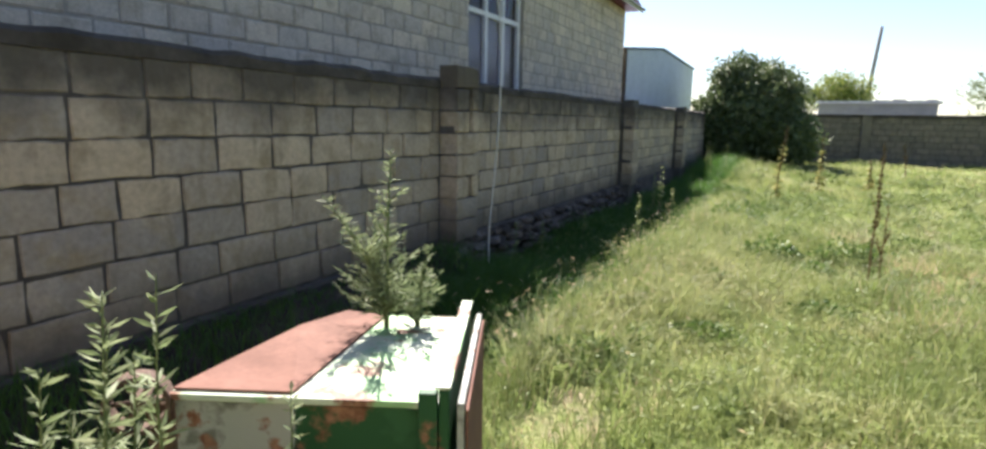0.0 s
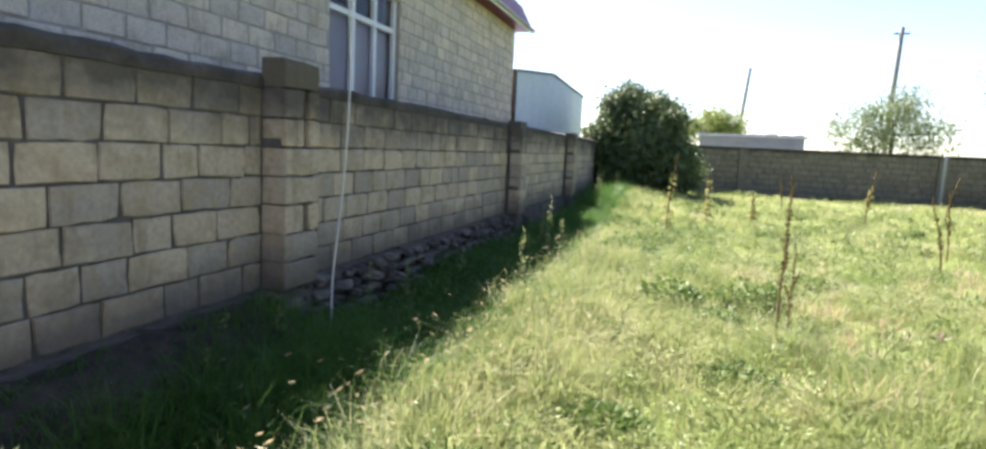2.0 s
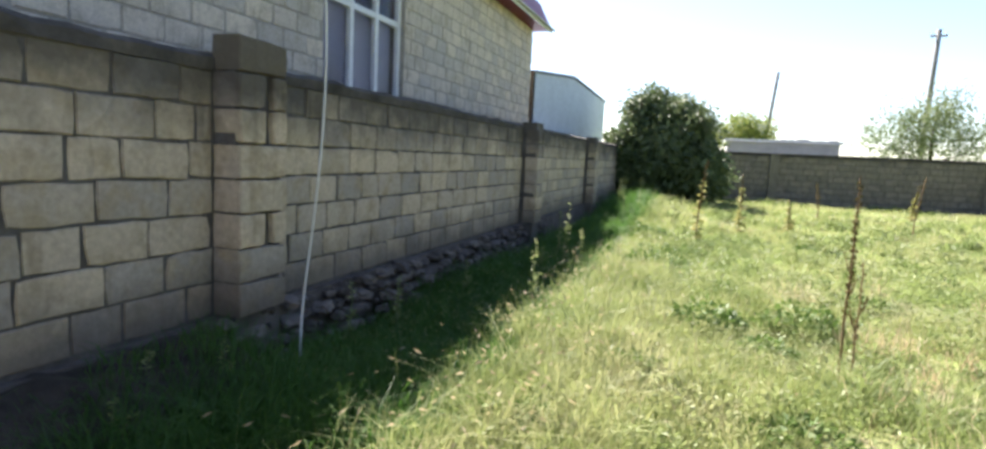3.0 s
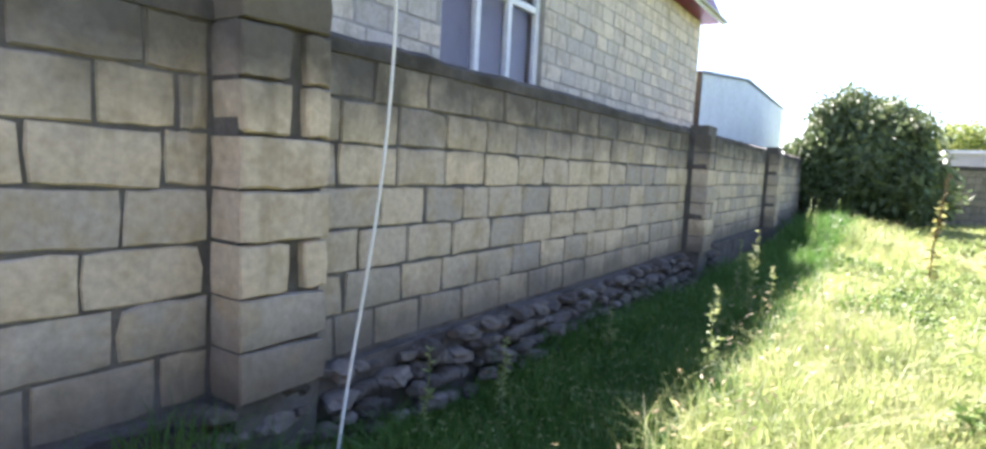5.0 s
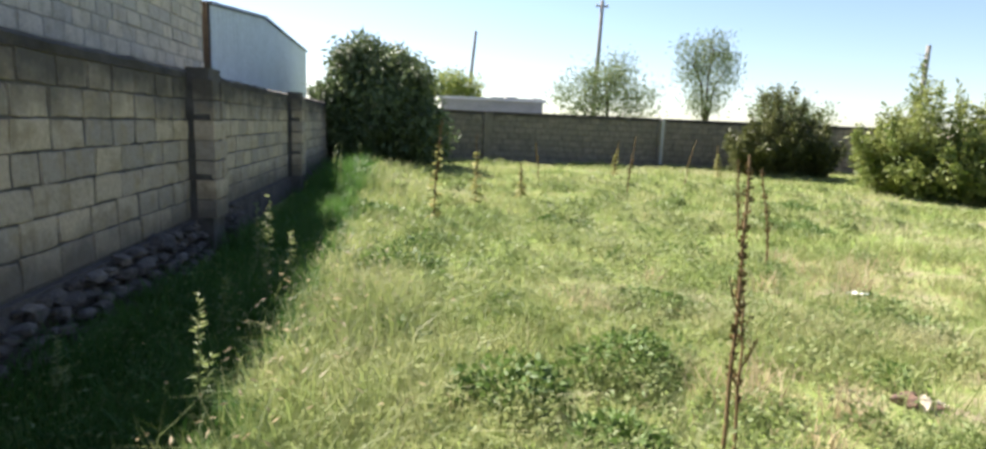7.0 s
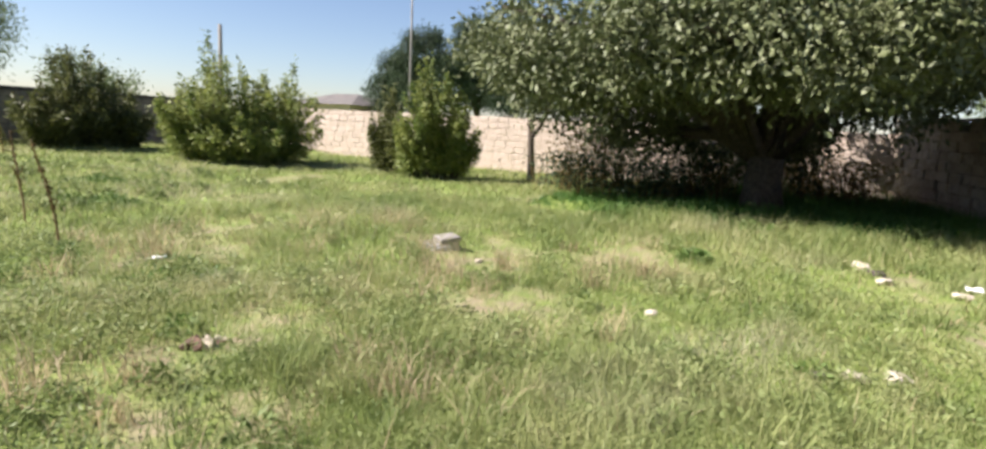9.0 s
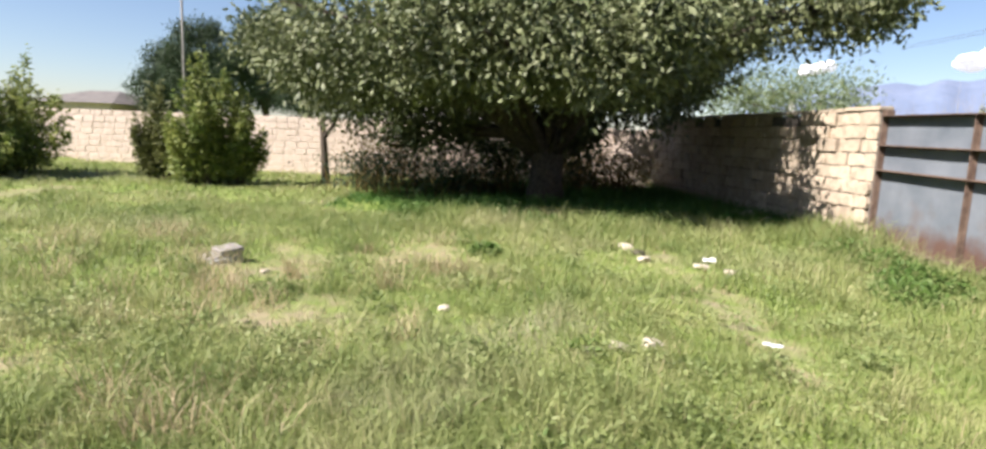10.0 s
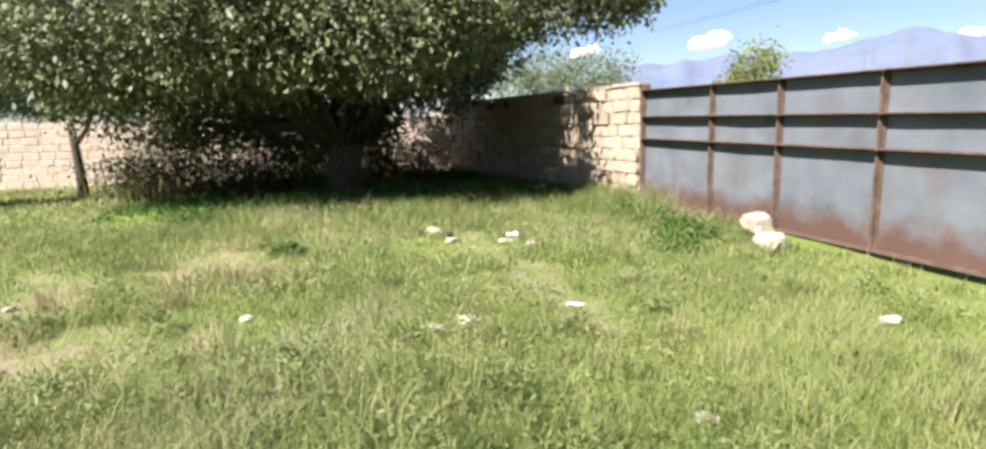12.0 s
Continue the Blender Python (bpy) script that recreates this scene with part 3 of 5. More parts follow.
def far_wall():
    w = empty("wall_north", (0, 26, 0), label="grey block boundary wall across the far end of the yard", category="wall", kind="structure")
    rnd = random.Random(21)
    core = part("mortar_core", bm_box((-0.2, 0.012, -0.1), (21.7, 0.2, 1.96)), M_MORTAR, w)
    b = joined_blocks(course_items(-0.1, 21.6, 0.2, 8, 0.21, "x", 0.0, -math.pi / 2, rnd), M_FARB, "blockwork", w, 6)
    part("cap", bm_box((-0.2, -0.03, 1.88), (21.7, 0.22, 1.99), 0.015), M_CAP, w)
    for x in (5.0, 11.45, 17.0):
        part("pillar", bm_box((x - 0.15, -0.1, 0.0), (x + 0.15, 0.02, 1.97), 0.01), M_FARB, w)
    return w


def east_wall():
    w = empty("wall_east", (21.5, 0, 0), label="sunlit pinkish block boundary wall behind the bushes", category="wall", kind="structure")
    rnd = random.Random(22)
    part("mortar_core", bm_box((0.012, -1.2, -0.1), (0.2, 26.1, 1.75)), M_PINK, w)
    joined_blocks(course_items(-1.1, 25.9, 0.0, 9, 0.2, "y", 0.0, math.pi, rnd), M_PINK, "blockwork", w, 7)
    return w


def south_wall():
    w = empty("wall_south", (0, -1.0, 0), label="tan block boundary wall behind the start of the walk", category="wall", kind="structure")
    part("mortar_core", bm_box((-0.2, -0.2, -0.1), (4.42, -0.03, 2.12)), M_MORTAR, w)
    part("gate_pier", bm_box((4.24, -0.46, -0.1), (4.41, -0.203, 2.1), 0.01), M_BACK, w)
    joined_blocks(course_items(-0.1, 4.42, 0.1, 10, 0.205, "x", 0.0, math.pi / 2, random.Random(23)), M_BACK, "blockwork", w, 8)


def south_east_wall():
    """Runs on from the gate, turned a little into the yard."""
    w = empty("wall_southeast", (12.78, -1.0, 0), label="uneven tan block boundary wall beside the gate", category="wall", kind="structure")
    w.rotation_euler = (0, 0, radians(SE_TURN))
    rnd = random.Random(23)
    part("mortar_core", bm_box((0.0, -0.2, -0.1), (9.3, -0.03, 2.06)), M_MORTAR, w)
    kinds = {}
    rows = 9
    for c in range(rows):
        z = 0.06 + 0.226 * (c + 0.5)
        s = 0.02 + (0.25 if c % 2 else 0)
        runs = [(0.02, 0.27)] if c % 2 else []
        while s < 8.95:
            e = s + rnd.choice((0.45, 0.5, 0.52, 0.48, 0.36))
            runs.append((s, e))
            s = e
        for a, b in runs:
            if c == rows - 1 and a > 0.5 and rnd.random() < 0.12:
                continue
            key = (round(b - a - 0.014, 2), rnd.randrange(5))
            if key not in kinds:
                kinds[key] = block_mesh("block", 0.2, key[0], 0.214, M_BACK, int(key[0] * 100) + key[1] * 17, 0.014, 0.014)
            ob = new("block", kinds[key])
            ob.parent = w
            out = rnd.uniform(-0.02, 0.02) + (0.05 if rnd.random() < 0.28 else 0)
            ob.location = ((a + b) / 2, -0.1 + out, z + rnd.uniform(-0.006, 0.006))
            ob.rotation_euler = (rnd.uniform(-0.02, 0.02), rnd.uniform(-0.03, 0.03), math.pi / 2 + rnd.uniform(-0.04, 0.04))
    # thin uneven coping slabs
    x = 0.0
    while x < 8.9:
        ln = rnd.uniform(0.7, 1.1)
        ob = part("coping", bm_box((x, -0.22, 2.10), (x + ln - 0.012, 0.03, 2.16), 0.012), M_BACK, w)
        ob.location.z = rnd.uniform(-0.012, 0.012)
        x += ln


SE_TURN = 13.2
far_wall()
east_wall()
south_wall()
south_east_wall()


# ---------- gate ----------
def sheet_mat():
    m, b = base_mat("weathered_gate_sheet", 0.55, 0.1)
    n, l = nodes_of(m)
    geo = n.new("ShaderNodeNewGeometry")
    sep = n.new("ShaderNodeSeparateXYZ")
    l.new(geo.outputs["Position"], sep.inputs[0])
    nz = noise_node(n, l, 2.0, 6.0)
    r = ramp(n, [(0.3, (0.115, 0.135, 0.155)), (0.7, (0.18, 0.20, 0.22))])
    l.new(nz, r.inputs[0])
    s = n.new("ShaderNodeMath")
    s.operation = "MULTIPLY_ADD"
    l.new(noise_node(n, l, 3.0, 6.0), s.inputs[0])
    s.inputs[1].default_value = 0.7
    l.new(sep.outputs[2], s.inputs[2])
    f = maprange(n, l, s.outputs[0], 0.55, 0.85, 0.85, 0.0)
    col = mix(n, l, f, r.outputs[0], (0.105, 0.05, 0.03))
    sp = maprange(n, l, noise_node(n, l, 1.3, 7.0), 0.55, 0.72, 0.0, 0.5)
    col = mix(n, l, sp, col, (0.15, 0.10, 0.075))
    l.new(col, b.inputs["Base Color"])
    bump(n, l, b, noise_node(n, l, 4.0, 3.0), 0.15, 0.02)
    return m


M_GATE = sheet_mat()


def gate():
    g = empty("gate", (0, -1.0, 0), label="tall grey sheet metal gate with rusty angle iron frame", category="gate", kind="structure")
    xs = [12.6, 10.66, 9.3, 7.86, 6.2, 4.45]
    zs = [0.06, 1.17, 1.55, 2.0]
    rnd = random.Random(4)
    for a, b in zip(xs, xs[1:]):
        for lo, hi in zip(zs, zs[1:]):
            # a sheet with a slight dish
            bm = bmesh.new()
            nx, nz = 8, 6
            grid = {}
            k = rnd.uniform(-0.012, 0.012)
            for side, y in ((0, -0.02), (1, -0.024)):
                for i in range(nx + 1):
                    for j in range(nz + 1):
                        u, v = i / nx, j / nz
                        d = k * math.sin(math.pi * u) * math.sin(math.pi * v) + 0.004 * math.sin(7 * u + a) * math.sin(5 * v + hi)
                        grid[side, i, j] = bm.verts.new((b + (a - b) * u, y + d, lo + (hi - lo) * v))
                for i in range(nx):
                    for j in range(nz):
                        bm.faces.new([grid[side, i, j], grid[side, i + 1, j], grid[side, i + 1, j + 1], grid[side, i, j + 1]])
            part("sheet", bm, M_GATE, g, smooth=True)
    for x in xs:
        bm = bm_box((x - 0.03, -0.018, 0.02), (x + 0.03, 0.0, 2.0), 0.002)
        part("upright", bm_box((x - 0.012, 0.0, 0.02), (x + 0.012, 0.06, 2.0), 0.002, bm), M_RUST, g)
    for a, b in zip(xs, xs[1:]):
        for z in zs:
            bm = bm_box((b + 0.031, -0.017, z - 0.03), (a - 0.031, -0.001, z + 0.01), 0.002)
            part("rail", bm_box((b + 0.013, 0.0, z - 0.006), (a - 0.013, 0.115, z + 0.008), 0.002, bm), M_RUST, g)
    for ob in g.children:
        for v in ob.data.vertices:
            d = 12.6 - v.co.x
            v.co.y -= 0.045 * d
            v.co.z = 0.02 + (v.co.z - 0.02) * (1 - 0.0085 * d)
    part("gate_post", bm_box((12.62, -0.12, 0.0), (12.74, 0.0, 2.1), 0.006), M_RUST, g)
    return g


gate()


# ---------- house and shed behind the left wall ----------
def house():
    h = empty("house", (-1.5, 0, 0), label="block house with white window and maroon roof behind the wall", category="house")
    yw0, yw1, zw0, zw1 = 8.12, 10.05, 1.85, 3.75
    bm = bmesh.new()
    for lo, hi in (((-0.3, -6.0, 0), (-0.012, yw0, 4.55)), ((-0.3, yw1, 0), (-0.012, 16.55, 4.55)), ((-0.3, yw0, 0), (-0.012, yw1, zw0)), ((-0.3, yw0, zw1), (-0.012, yw1, 4.55))):
        bm_box(lo, hi, 0, bm)
    bm_box((-7.0, 16.3, 0), (-0.3, 16.55, 4.55), 0, bm)
    bm_box((-7.0, -6.0, 0), (-0.3, -5.75, 4.55), 0, bm)
    bm_box((-7.3, -6.0, 0), (-7.0, 16.55, 4.55), 0, bm)
    wall = part("wall", bm, simple_mat("pale_mortar", (0.30, 0.275, 0.235), (0.42, 0.38, 0.33), 6.0, 0.95, bumps=0.5), h)
    rnd = random.Random(31)
    items, near = [], []
    for it in course_items(0.0, 16.55, 1.6, 14, 0.207, "y", 0.0, 0.0, rnd, 0.4, 0.005):
        (x, y, z), ln, hh, d, f = it
        a, b = y - ln / 2, y + ln / 2
        if z > zw0 and z < zw1 and b > yw0 and a < yw1:
            if a < yw0 - 0.08:
                b = yw0 - 0.005
            elif b > yw1 + 0.08:
                a = yw1 + 0.005
            else:
                continue
        if 5.2 < y < 13.6 and z > 1.95:
            near.append(((x, (a + b) / 2, z), b - a, hh))
        else:
            items.append(((x, (a + b) / 2, z), b - a, hh, d, f))
    kinds = {}
    for k, (c, ln, hh) in enumerate(near):
        key = (round(ln, 2), k % 3)
        if key not in kinds:
            kinds[key] = block_mesh("block", 0.2, key[0], hh, M_HOUSE, int(key[0] * 100) + key[1], 0.006, 0.012)
        ob = new("block", kinds[key])
        ob.parent = wall
        ob.location = c
        ob.rotation_euler = (rnd.uniform(-0.01, 0.01), 0, rnd.uniform(-0.01, 0.01))
    joined_blocks(items, M_HOUSE, "blockwork", h, 12).parent = wall
    # window
    win = part("window", bm_box((-0.14, yw0, zw0), (-0.12, yw1, zw1)), glass_mat(), h, "white plastic three-light window with a transom")
    fr = lambda lo, hi: part("frame", bm_box(lo, hi, 0.008), M_WHITE, win)
    for y in (yw0 + 0.04, yw0 + 0.68, yw0 + 1.28, yw1 - 0.04):
        fr((-0.15, y - 0.04, zw0), (-0.07, y + 0.04, zw1))
    for z in (zw0 + 0.04, 3.2, zw1 - 0.04):
        for a, b in ((yw0 + 0.082, yw0 + 0.638), (yw0 + 0.722, yw0 + 1.238), (yw0 + 1.322, yw1 - 0.082)):
            fr((-0.148, a, z - 0.04), (-0.072, b, z + 0.04))
    cur = part("curtain", bm_box((-0.26, yw0, zw0), (-0.25, yw1, zw1 - 0.5)), simple_mat("lilac_curtain", (0.36, 0.34, 0.40), (0.43, 0.41, 0.46), 1.0, 0.9), win)
    # roof
    bm = bmesh.new()
    prof = [(0.34, 4.50), (0.36, 4.58), (0.06, 5.15), (-3.4, 6.6), (-7.3, 4.6), (-7.3, 4.5)]
    v0 = [bm.verts.new((x, -6.3, z)) for x, z in prof]
    v1 = [bm.verts.new((x, 16.85, z)) for x, z in prof]
    for i in range(len(prof)):
        k = (i + 1) % len(prof)
        bm.faces.new((v0[i], v0[k], v1[k], v1[i]))
    bm.faces.new(v0)
    bm.faces.new(list(reversed(v1)))
    roof = part("roof", bm, M_ROOF, h)
    part("fascia", bm_box((0.362, -6.3, 4.45), (0.38, 16.86, 4.56), 0.004), M_WHITE, roof)
    part("gutter", bm_box((0.382, -6.3, 4.50), (0.45, 16.9, 4.55), 0.015), M_CONC, roof)
    return h


def glass_mat():
    m, b = base_mat("window_glass", 0.05)
    b.inputs["Base Color"].default_value = (0.80, 0.78, 0.83, 1)
    b.inputs["Transmission Weight"].default_value = 1.0
    b.inputs["IOR"].default_value = 1.18
    return m


house()


def shed():
    s = empty("shed", (-1.6, 17.3, 0), label="pale blue corrugated sheet metal shed beside the house", category="shed")
    bm = bmesh.new()
    n = 160
    prev = None
    for i in range(n + 1):
        y = 11.0 * i / n
        top = 3.57 + 0.46 * y / 4.5 if y < 4.5 else 4.03 - 0.15 * (y - 4.5) / 6.5
        x = 0.018 * math.sin(i * math.pi / 2 + 0.3)
        cur = [bm.verts.new((x, y, 0.5)), bm.verts.new((x, y, top)), bm.verts.new((x - 0.02, y, top)), bm.verts.new((x - 0.02, y, 0.5))]
        if prev:
            for k in range(4):
                bm.faces.new((prev[k], prev[(k + 1) % 4], cur[(k + 1) % 4], cur[k]))
        prev = cur
    part("wall", bm, M_SHED, s)
    part("post", bm_box((-0.12, -0.14, 0.0), (0.0, -0.03, 3.6), 0.005), M_BARK, s, "dark timber post")
    bm = bmesh.new()
    prof = [(-0.05, 3.58), (4.5, 4.05), (11.1, 3.9), (11.1, 3.95), (4.5, 4.11), (-0.05, 3.64)]
    v0 = [bm.verts.new((0.06, y, z)) for y, z in prof]
    v1 = [bm.verts.new((-4.0, y, z)) for y, z in prof]
    for i in range(6):
        bm.faces.new((v0[i], v0[(i + 1) % 6], v1[(i + 1) % 6], v1[i]))
    bm.faces.new(v0)
    bm.faces.new(list(reversed(v1)))
    part("roof", bm, simple_mat("slate_blue_sheet", (0.16, 0.20, 0.26), (0.22, 0.26, 0.32), 2.0, 0.6), s)
    part("back_wall", bm_box((-4.0, 10.9, 0), (-0.05, 11.0, 3.9)), M_SHED, s)
    part("side_wall", bm_box((-4.0, 0.0, 0), (-3.95, 10.9, 3.6)), M_SHED, s)
    return s


shed()


# ---------- trees and bushes ----------
def crown_points(lobes, n, rng, shell=0.55):
    """Points and outward ways, gathered in twig clusters inside the lobes' outer parts."""
    vol = np.array([l[3] * l[4] * l[5] for l in lobes]) ** 0.62
    pick = rng.choice(len(lobes), n, p=vol / vol.sum())
    d = rng.normal(size=(n, 3))
    d /= np.linalg.norm(d, axis=1, keepdims=True)
    r = rng.uniform(shell, 1.0, n) ** 0.7
    r *= 0.86 + 0.2 * np.sin(5 * d[:, 0] + pick) * np.sin(6 * d[:, 1] + 2 * pick) + 0.1 * np.sin(11 * d[:, 2] + pick)
    L = np.array(lobes)[pick]
    return L[:, :3] + d * r[:, None] * L[:, 3:6], d


def leafy(lobes, clusters, per, L, W, mat, seed, spread=0.25, droop=0.4, name="crown"):
    rng = np.random.default_rng(seed)
    c, d = crown_points(lobes, clusters, rng)
    P = np.repeat(c, per, 0) + rng.normal(size=(clusters * per, 3)) * spread
    N = np.repeat(d, per, 0) * 0.7 + rng.normal(size=(clusters * per, 3)) * 0.8
    n = len(P)
    return leaves(name, P, N, L * rng.uniform(0.5, 1.4, n), W * rng.uniform(0.5, 1.4, n), mat, seed, droop)


def limbs_bm(base, lobes, r0, rnd, fork=0.45):
    bm = bmesh.new()
    top = Vector(base) + Vector((rnd.uniform(-0.1, 0.1), rnd.uniform(-0.1, 0.1), fork))
    bm_tube([base, Vector(base).lerp(top, 0.5) + Vector((0.03, 0.02, 0)), top], [r0 * 1.35, r0, r0 * 0.92], 10, bm)
    for lb in lobes:
        c = Vector(lb[:3])
        mid = Vector((top.x * 0.68 + c.x * 0.32, top.y * 0.68 + c.y * 0.32, top.z + 0.72 * (c.z - top.z))) + Vector((rnd.uniform(-0.15, 0.15), rnd.uniform(-0.15, 0.15), rnd.uniform(-0.1, 0.2)))
        end = c + Vector((rnd.uniform(-0.3, 0.3) * lb[3], rnd.uniform(-0.3, 0.3) * lb[4], 0.3 * lb[5]))
        bm_tube([top - Vector((0, 0, 0.1)), mid, c, end], [r0 * 0.6, r0 * 0.42, r0 * 0.25, r0 * 0.08], 7, bm)
        for k in range(3):
            q = c + Vector((rnd.uniform(-0.7, 0.7) * lb[3], rnd.uniform(-0.7, 0.7) * lb[4], rnd.uniform(-0.3, 0.7) * lb[5]))
            bm_tube([mid.lerp(c, 0.6), (mid + q) / 2 + Vector((0, 0, 0.1)), q], [r0 * 0.22, r0 * 0.15, r0 * 0.05], 5, bm)
    return bm


def tree(name, base, lobes, clusters, per, L, W, mat, seed, r0, label, category, fork=0.45, spread=0.25, droop=0.4, bark=None):
    """base: foot of the trunk; lobes relative to it: x, y, z, and three radii."""
    t = empty(name, base, label=label, category=category)
    rnd = random.Random(seed)
    full = list(lobes)
    for lb in lobes:
        for k in range(8):
            d = Vector((rnd.gauss(0, 1), rnd.gauss(0, 1), rnd.gauss(0, 0.8))).normalized()
            d.z = max(d.z, -0.35)
            q = rnd.uniform(0.2, 0.48)
            full.append((lb[0] + d.x * lb[3] * 0.92, lb[1] + d.y * lb[4] * 0.92, max(lb[2] + d.z * lb[5] * 0.92, q * lb[5] + 0.1), lb[3] * q, lb[4] * q, lb[5] * q))
    part("trunk", limbs_bm((0, 0, -0.1), lobes, r0, rnd, fork), bark or M_BARK, t, smooth=True)
    c = new("crown", leafy(full, clusters, per, L, W, mat, seed, spread, droop))
    c.parent = t
    return t


# broad spreading tree beside the south wall
tree("fig_tree", (16.0, 4.2, 0.05), [(0, 0, 3.9, 3.0, 3.0, 2.0), (-2.0, 3.2, 3.2, 2.2, 2.3, 1.5), (-0.5, 5.0, 3.1, 1.7, 1.5, 1.2), (-2.9, 0.4, 3.2, 2.0, 2.4, 1.4), (-1.9, -0.9, 3.3, 1.6, 1.4, 1.3),
     (0.9, -2.6, 3.4, 1.5, 1.2, 1.1), (2.0, -3.0, 2.9, 1.4, 1.2, 0.9), (3.4, -2.2, 3.0, 1.6, 1.6, 1.2), (-1.5, -3.8, 3.85, 1.6, 1.5, 0.9), (0.2, -3.4, 4.2, 1.5, 1.3, 1.0), (-2.3, -5.0, 3.9, 1.0, 0.8, 0.6), (-0.2, -1.5, 4.4, 1.8, 1.5, 1.2), (1.8, -2.2, 3.4, 2.2, 2.4, 1.7), (2.2, 2.9, 3.2, 2.2, 2.6, 1.7), (-0.8, 0.3, 5.6, 2.6, 3.0, 1.3), (-3.2, 2.2, 2.8, 1.0, 1.2, 0.7), (-3.2, -1.0, 2.8, 1.0, 1.3, 0.7),
     (0.3, 1.2, 2.6, 1.6, 2.0, 0.6), (0.6, -1.2, 2.6, 1.5, 1.5, 0.6), (1.8, 5.0, 2.5, 1.2, 1.3, 1.1), (-1.4, -0.8, 2.75, 1.3, 1.2, 0.6), (-1.0, 3.6, 2.6, 1.2, 1.2, 0.6), (2.0, 2.8, 1.5, 0.9, 1.5, 0.8), (2.6, -0.6, 1.7, 0.9, 1.1, 0.6), (2.4, 0.8, 1.4, 0.9, 1.5, 0.9)],
     6700, 24, 0.15, 0.072, M_BROAD, 41, 0.36, "broad spreading tree with glossy leaves and a dark trunk", "tree", 1.2, 0.19, 0.45)
# dense dark tree in the far corner
tree("corner_tree", (1.1, 23.0, 0.2), [(0, 0, 2.1, 1.35, 1.4, 1.3), (-0.9, -0.4, 1.4, 0.95, 1.0, 1.0), (0.8, -0.3, 1.3, 1.05, 1.1, 1.0), (0.1, -0.8, 1.0, 1.1, 0.8, 0.8), (1.4, 0.2, 0.8, 0.7, 0.7, 0.7), (-0.2, 0, 3.0, 0.7, 0.7, 0.5)],
     1900, 26, 0.22, 0.085, M_DARKLEAF, 42, 0.16, "dense dark green broadleaf tree in the corner", "tree", 0.4, 0.17, 0.7)
def shrub(base, lumps, shoots, per, L, W, mat, seed, label):
    """Many arching shoots from the ground, leafy to near their feet. lumps: x, y of a lump's middle, its reach, its height."""
    t = empty("shrub", base, label=label, category="shrub")
    rnd = random.Random(seed)
    rng = np.random.default_rng(seed)
    bm = bmesh.new()
    P, N = [], []
    for lx, ly, reach, high in lumps:
        for k in range(shoots):
            a, q = rnd.uniform(0, 2 * math.pi), math.sqrt(rnd.random())
            h = high * (1.0 - 0.52 * q * q) * rnd.uniform(0.62, 1.08)
            foot = Vector((lx + 0.25 * reach * q * math.cos(a), ly + 0.25 * reach * q * math.sin(a), -0.05))
            out = Vector((math.cos(a), math.sin(a), 0)) * reach * q
            pts = [foot + out * (u ** 1.3) * 0.85 + Vector((0, 0, h * u)) + Vector((rnd.uniform(-0.05, 0.05), rnd.uniform(-0.05, 0.05), 0)) * u for u in (0, 0.33, 0.66, 1)]
            bm_tube(pts, [0.02, 0.014, 0.009, 0.003], 4, bm)
            for w in range(per):
                u = rnd.uniform(0.12, 1.0) ** 0.85
                i = min(int(u * 3), 2)
                p = pts[i].lerp(pts[i + 1], u * 3 - i)
                fat = 0.19 * reach * (1.15 - u)
                P.append((p.x + rnd.gauss(0, fat), p.y + rnd.gauss(0, fat), max(0.05, p.z + rnd.gauss(0, 0.09))))
                N.append((math.cos(a) * 0.6 + rnd.gauss(0, 0.7), math.sin(a) * 0.6 + rnd.gauss(0, 0.7), 0.5 + rnd.gauss(0, 0.5)))
    part("stem", bm, M_BARK, t)
    n = len(P)
    f = new("foliage", leaves("foliage", np.array(P), np.array(N), L * rng.uniform(0.5, 1.4, n), W * rng.uniform(0.6, 1.3, n), mat, seed, 0.25))
    f.parent = t
    return t


shrub((15.7, 18.1, 0.1), [(-0.2, 0.3, 1.3, 3.5), (0.8, -0.8, 1.25, 2.8), (-0.8, 0.8, 1.1, 2.5), (-0.3, -0.4, 1.3, 1.8)], 36, 210, 0.15, 0.06, M_BUSH, 43, "rounded bright green shrub with upright shoots in grass")
shrub((16.6, 12.4, 0.1), [(0.0, -0.1, 0.9, 2.9), (0.2, -0.6, 0.7, 2.3), (-0.1, 0.3, 0.7, 1.8)], 32, 200, 0.14, 0.055, M_BUSH, 44, "ragged dark green shrub in front of the pinkish wall")
shrub((16.9, 13.7, 0.1), [(0.0, 0.0, 0.6, 2.6), (-0.1, 0.25, 0.5, 1.7)], 24, 150, 0.13, 0.045, M_OLIVE, 48, "thin olive shrub beside a fuller green one")
shrub((14.4, 23.3, 0.15), [(0.0, 0.0, 1.15, 3.1), (-0.9, -0.2, 0.9, 2.3), (1.1, -0.3, 0.9, 2.2)], 38, 240, 0.15, 0.06, M_OLIVE, 45, "dark olive shrub near the far wall")
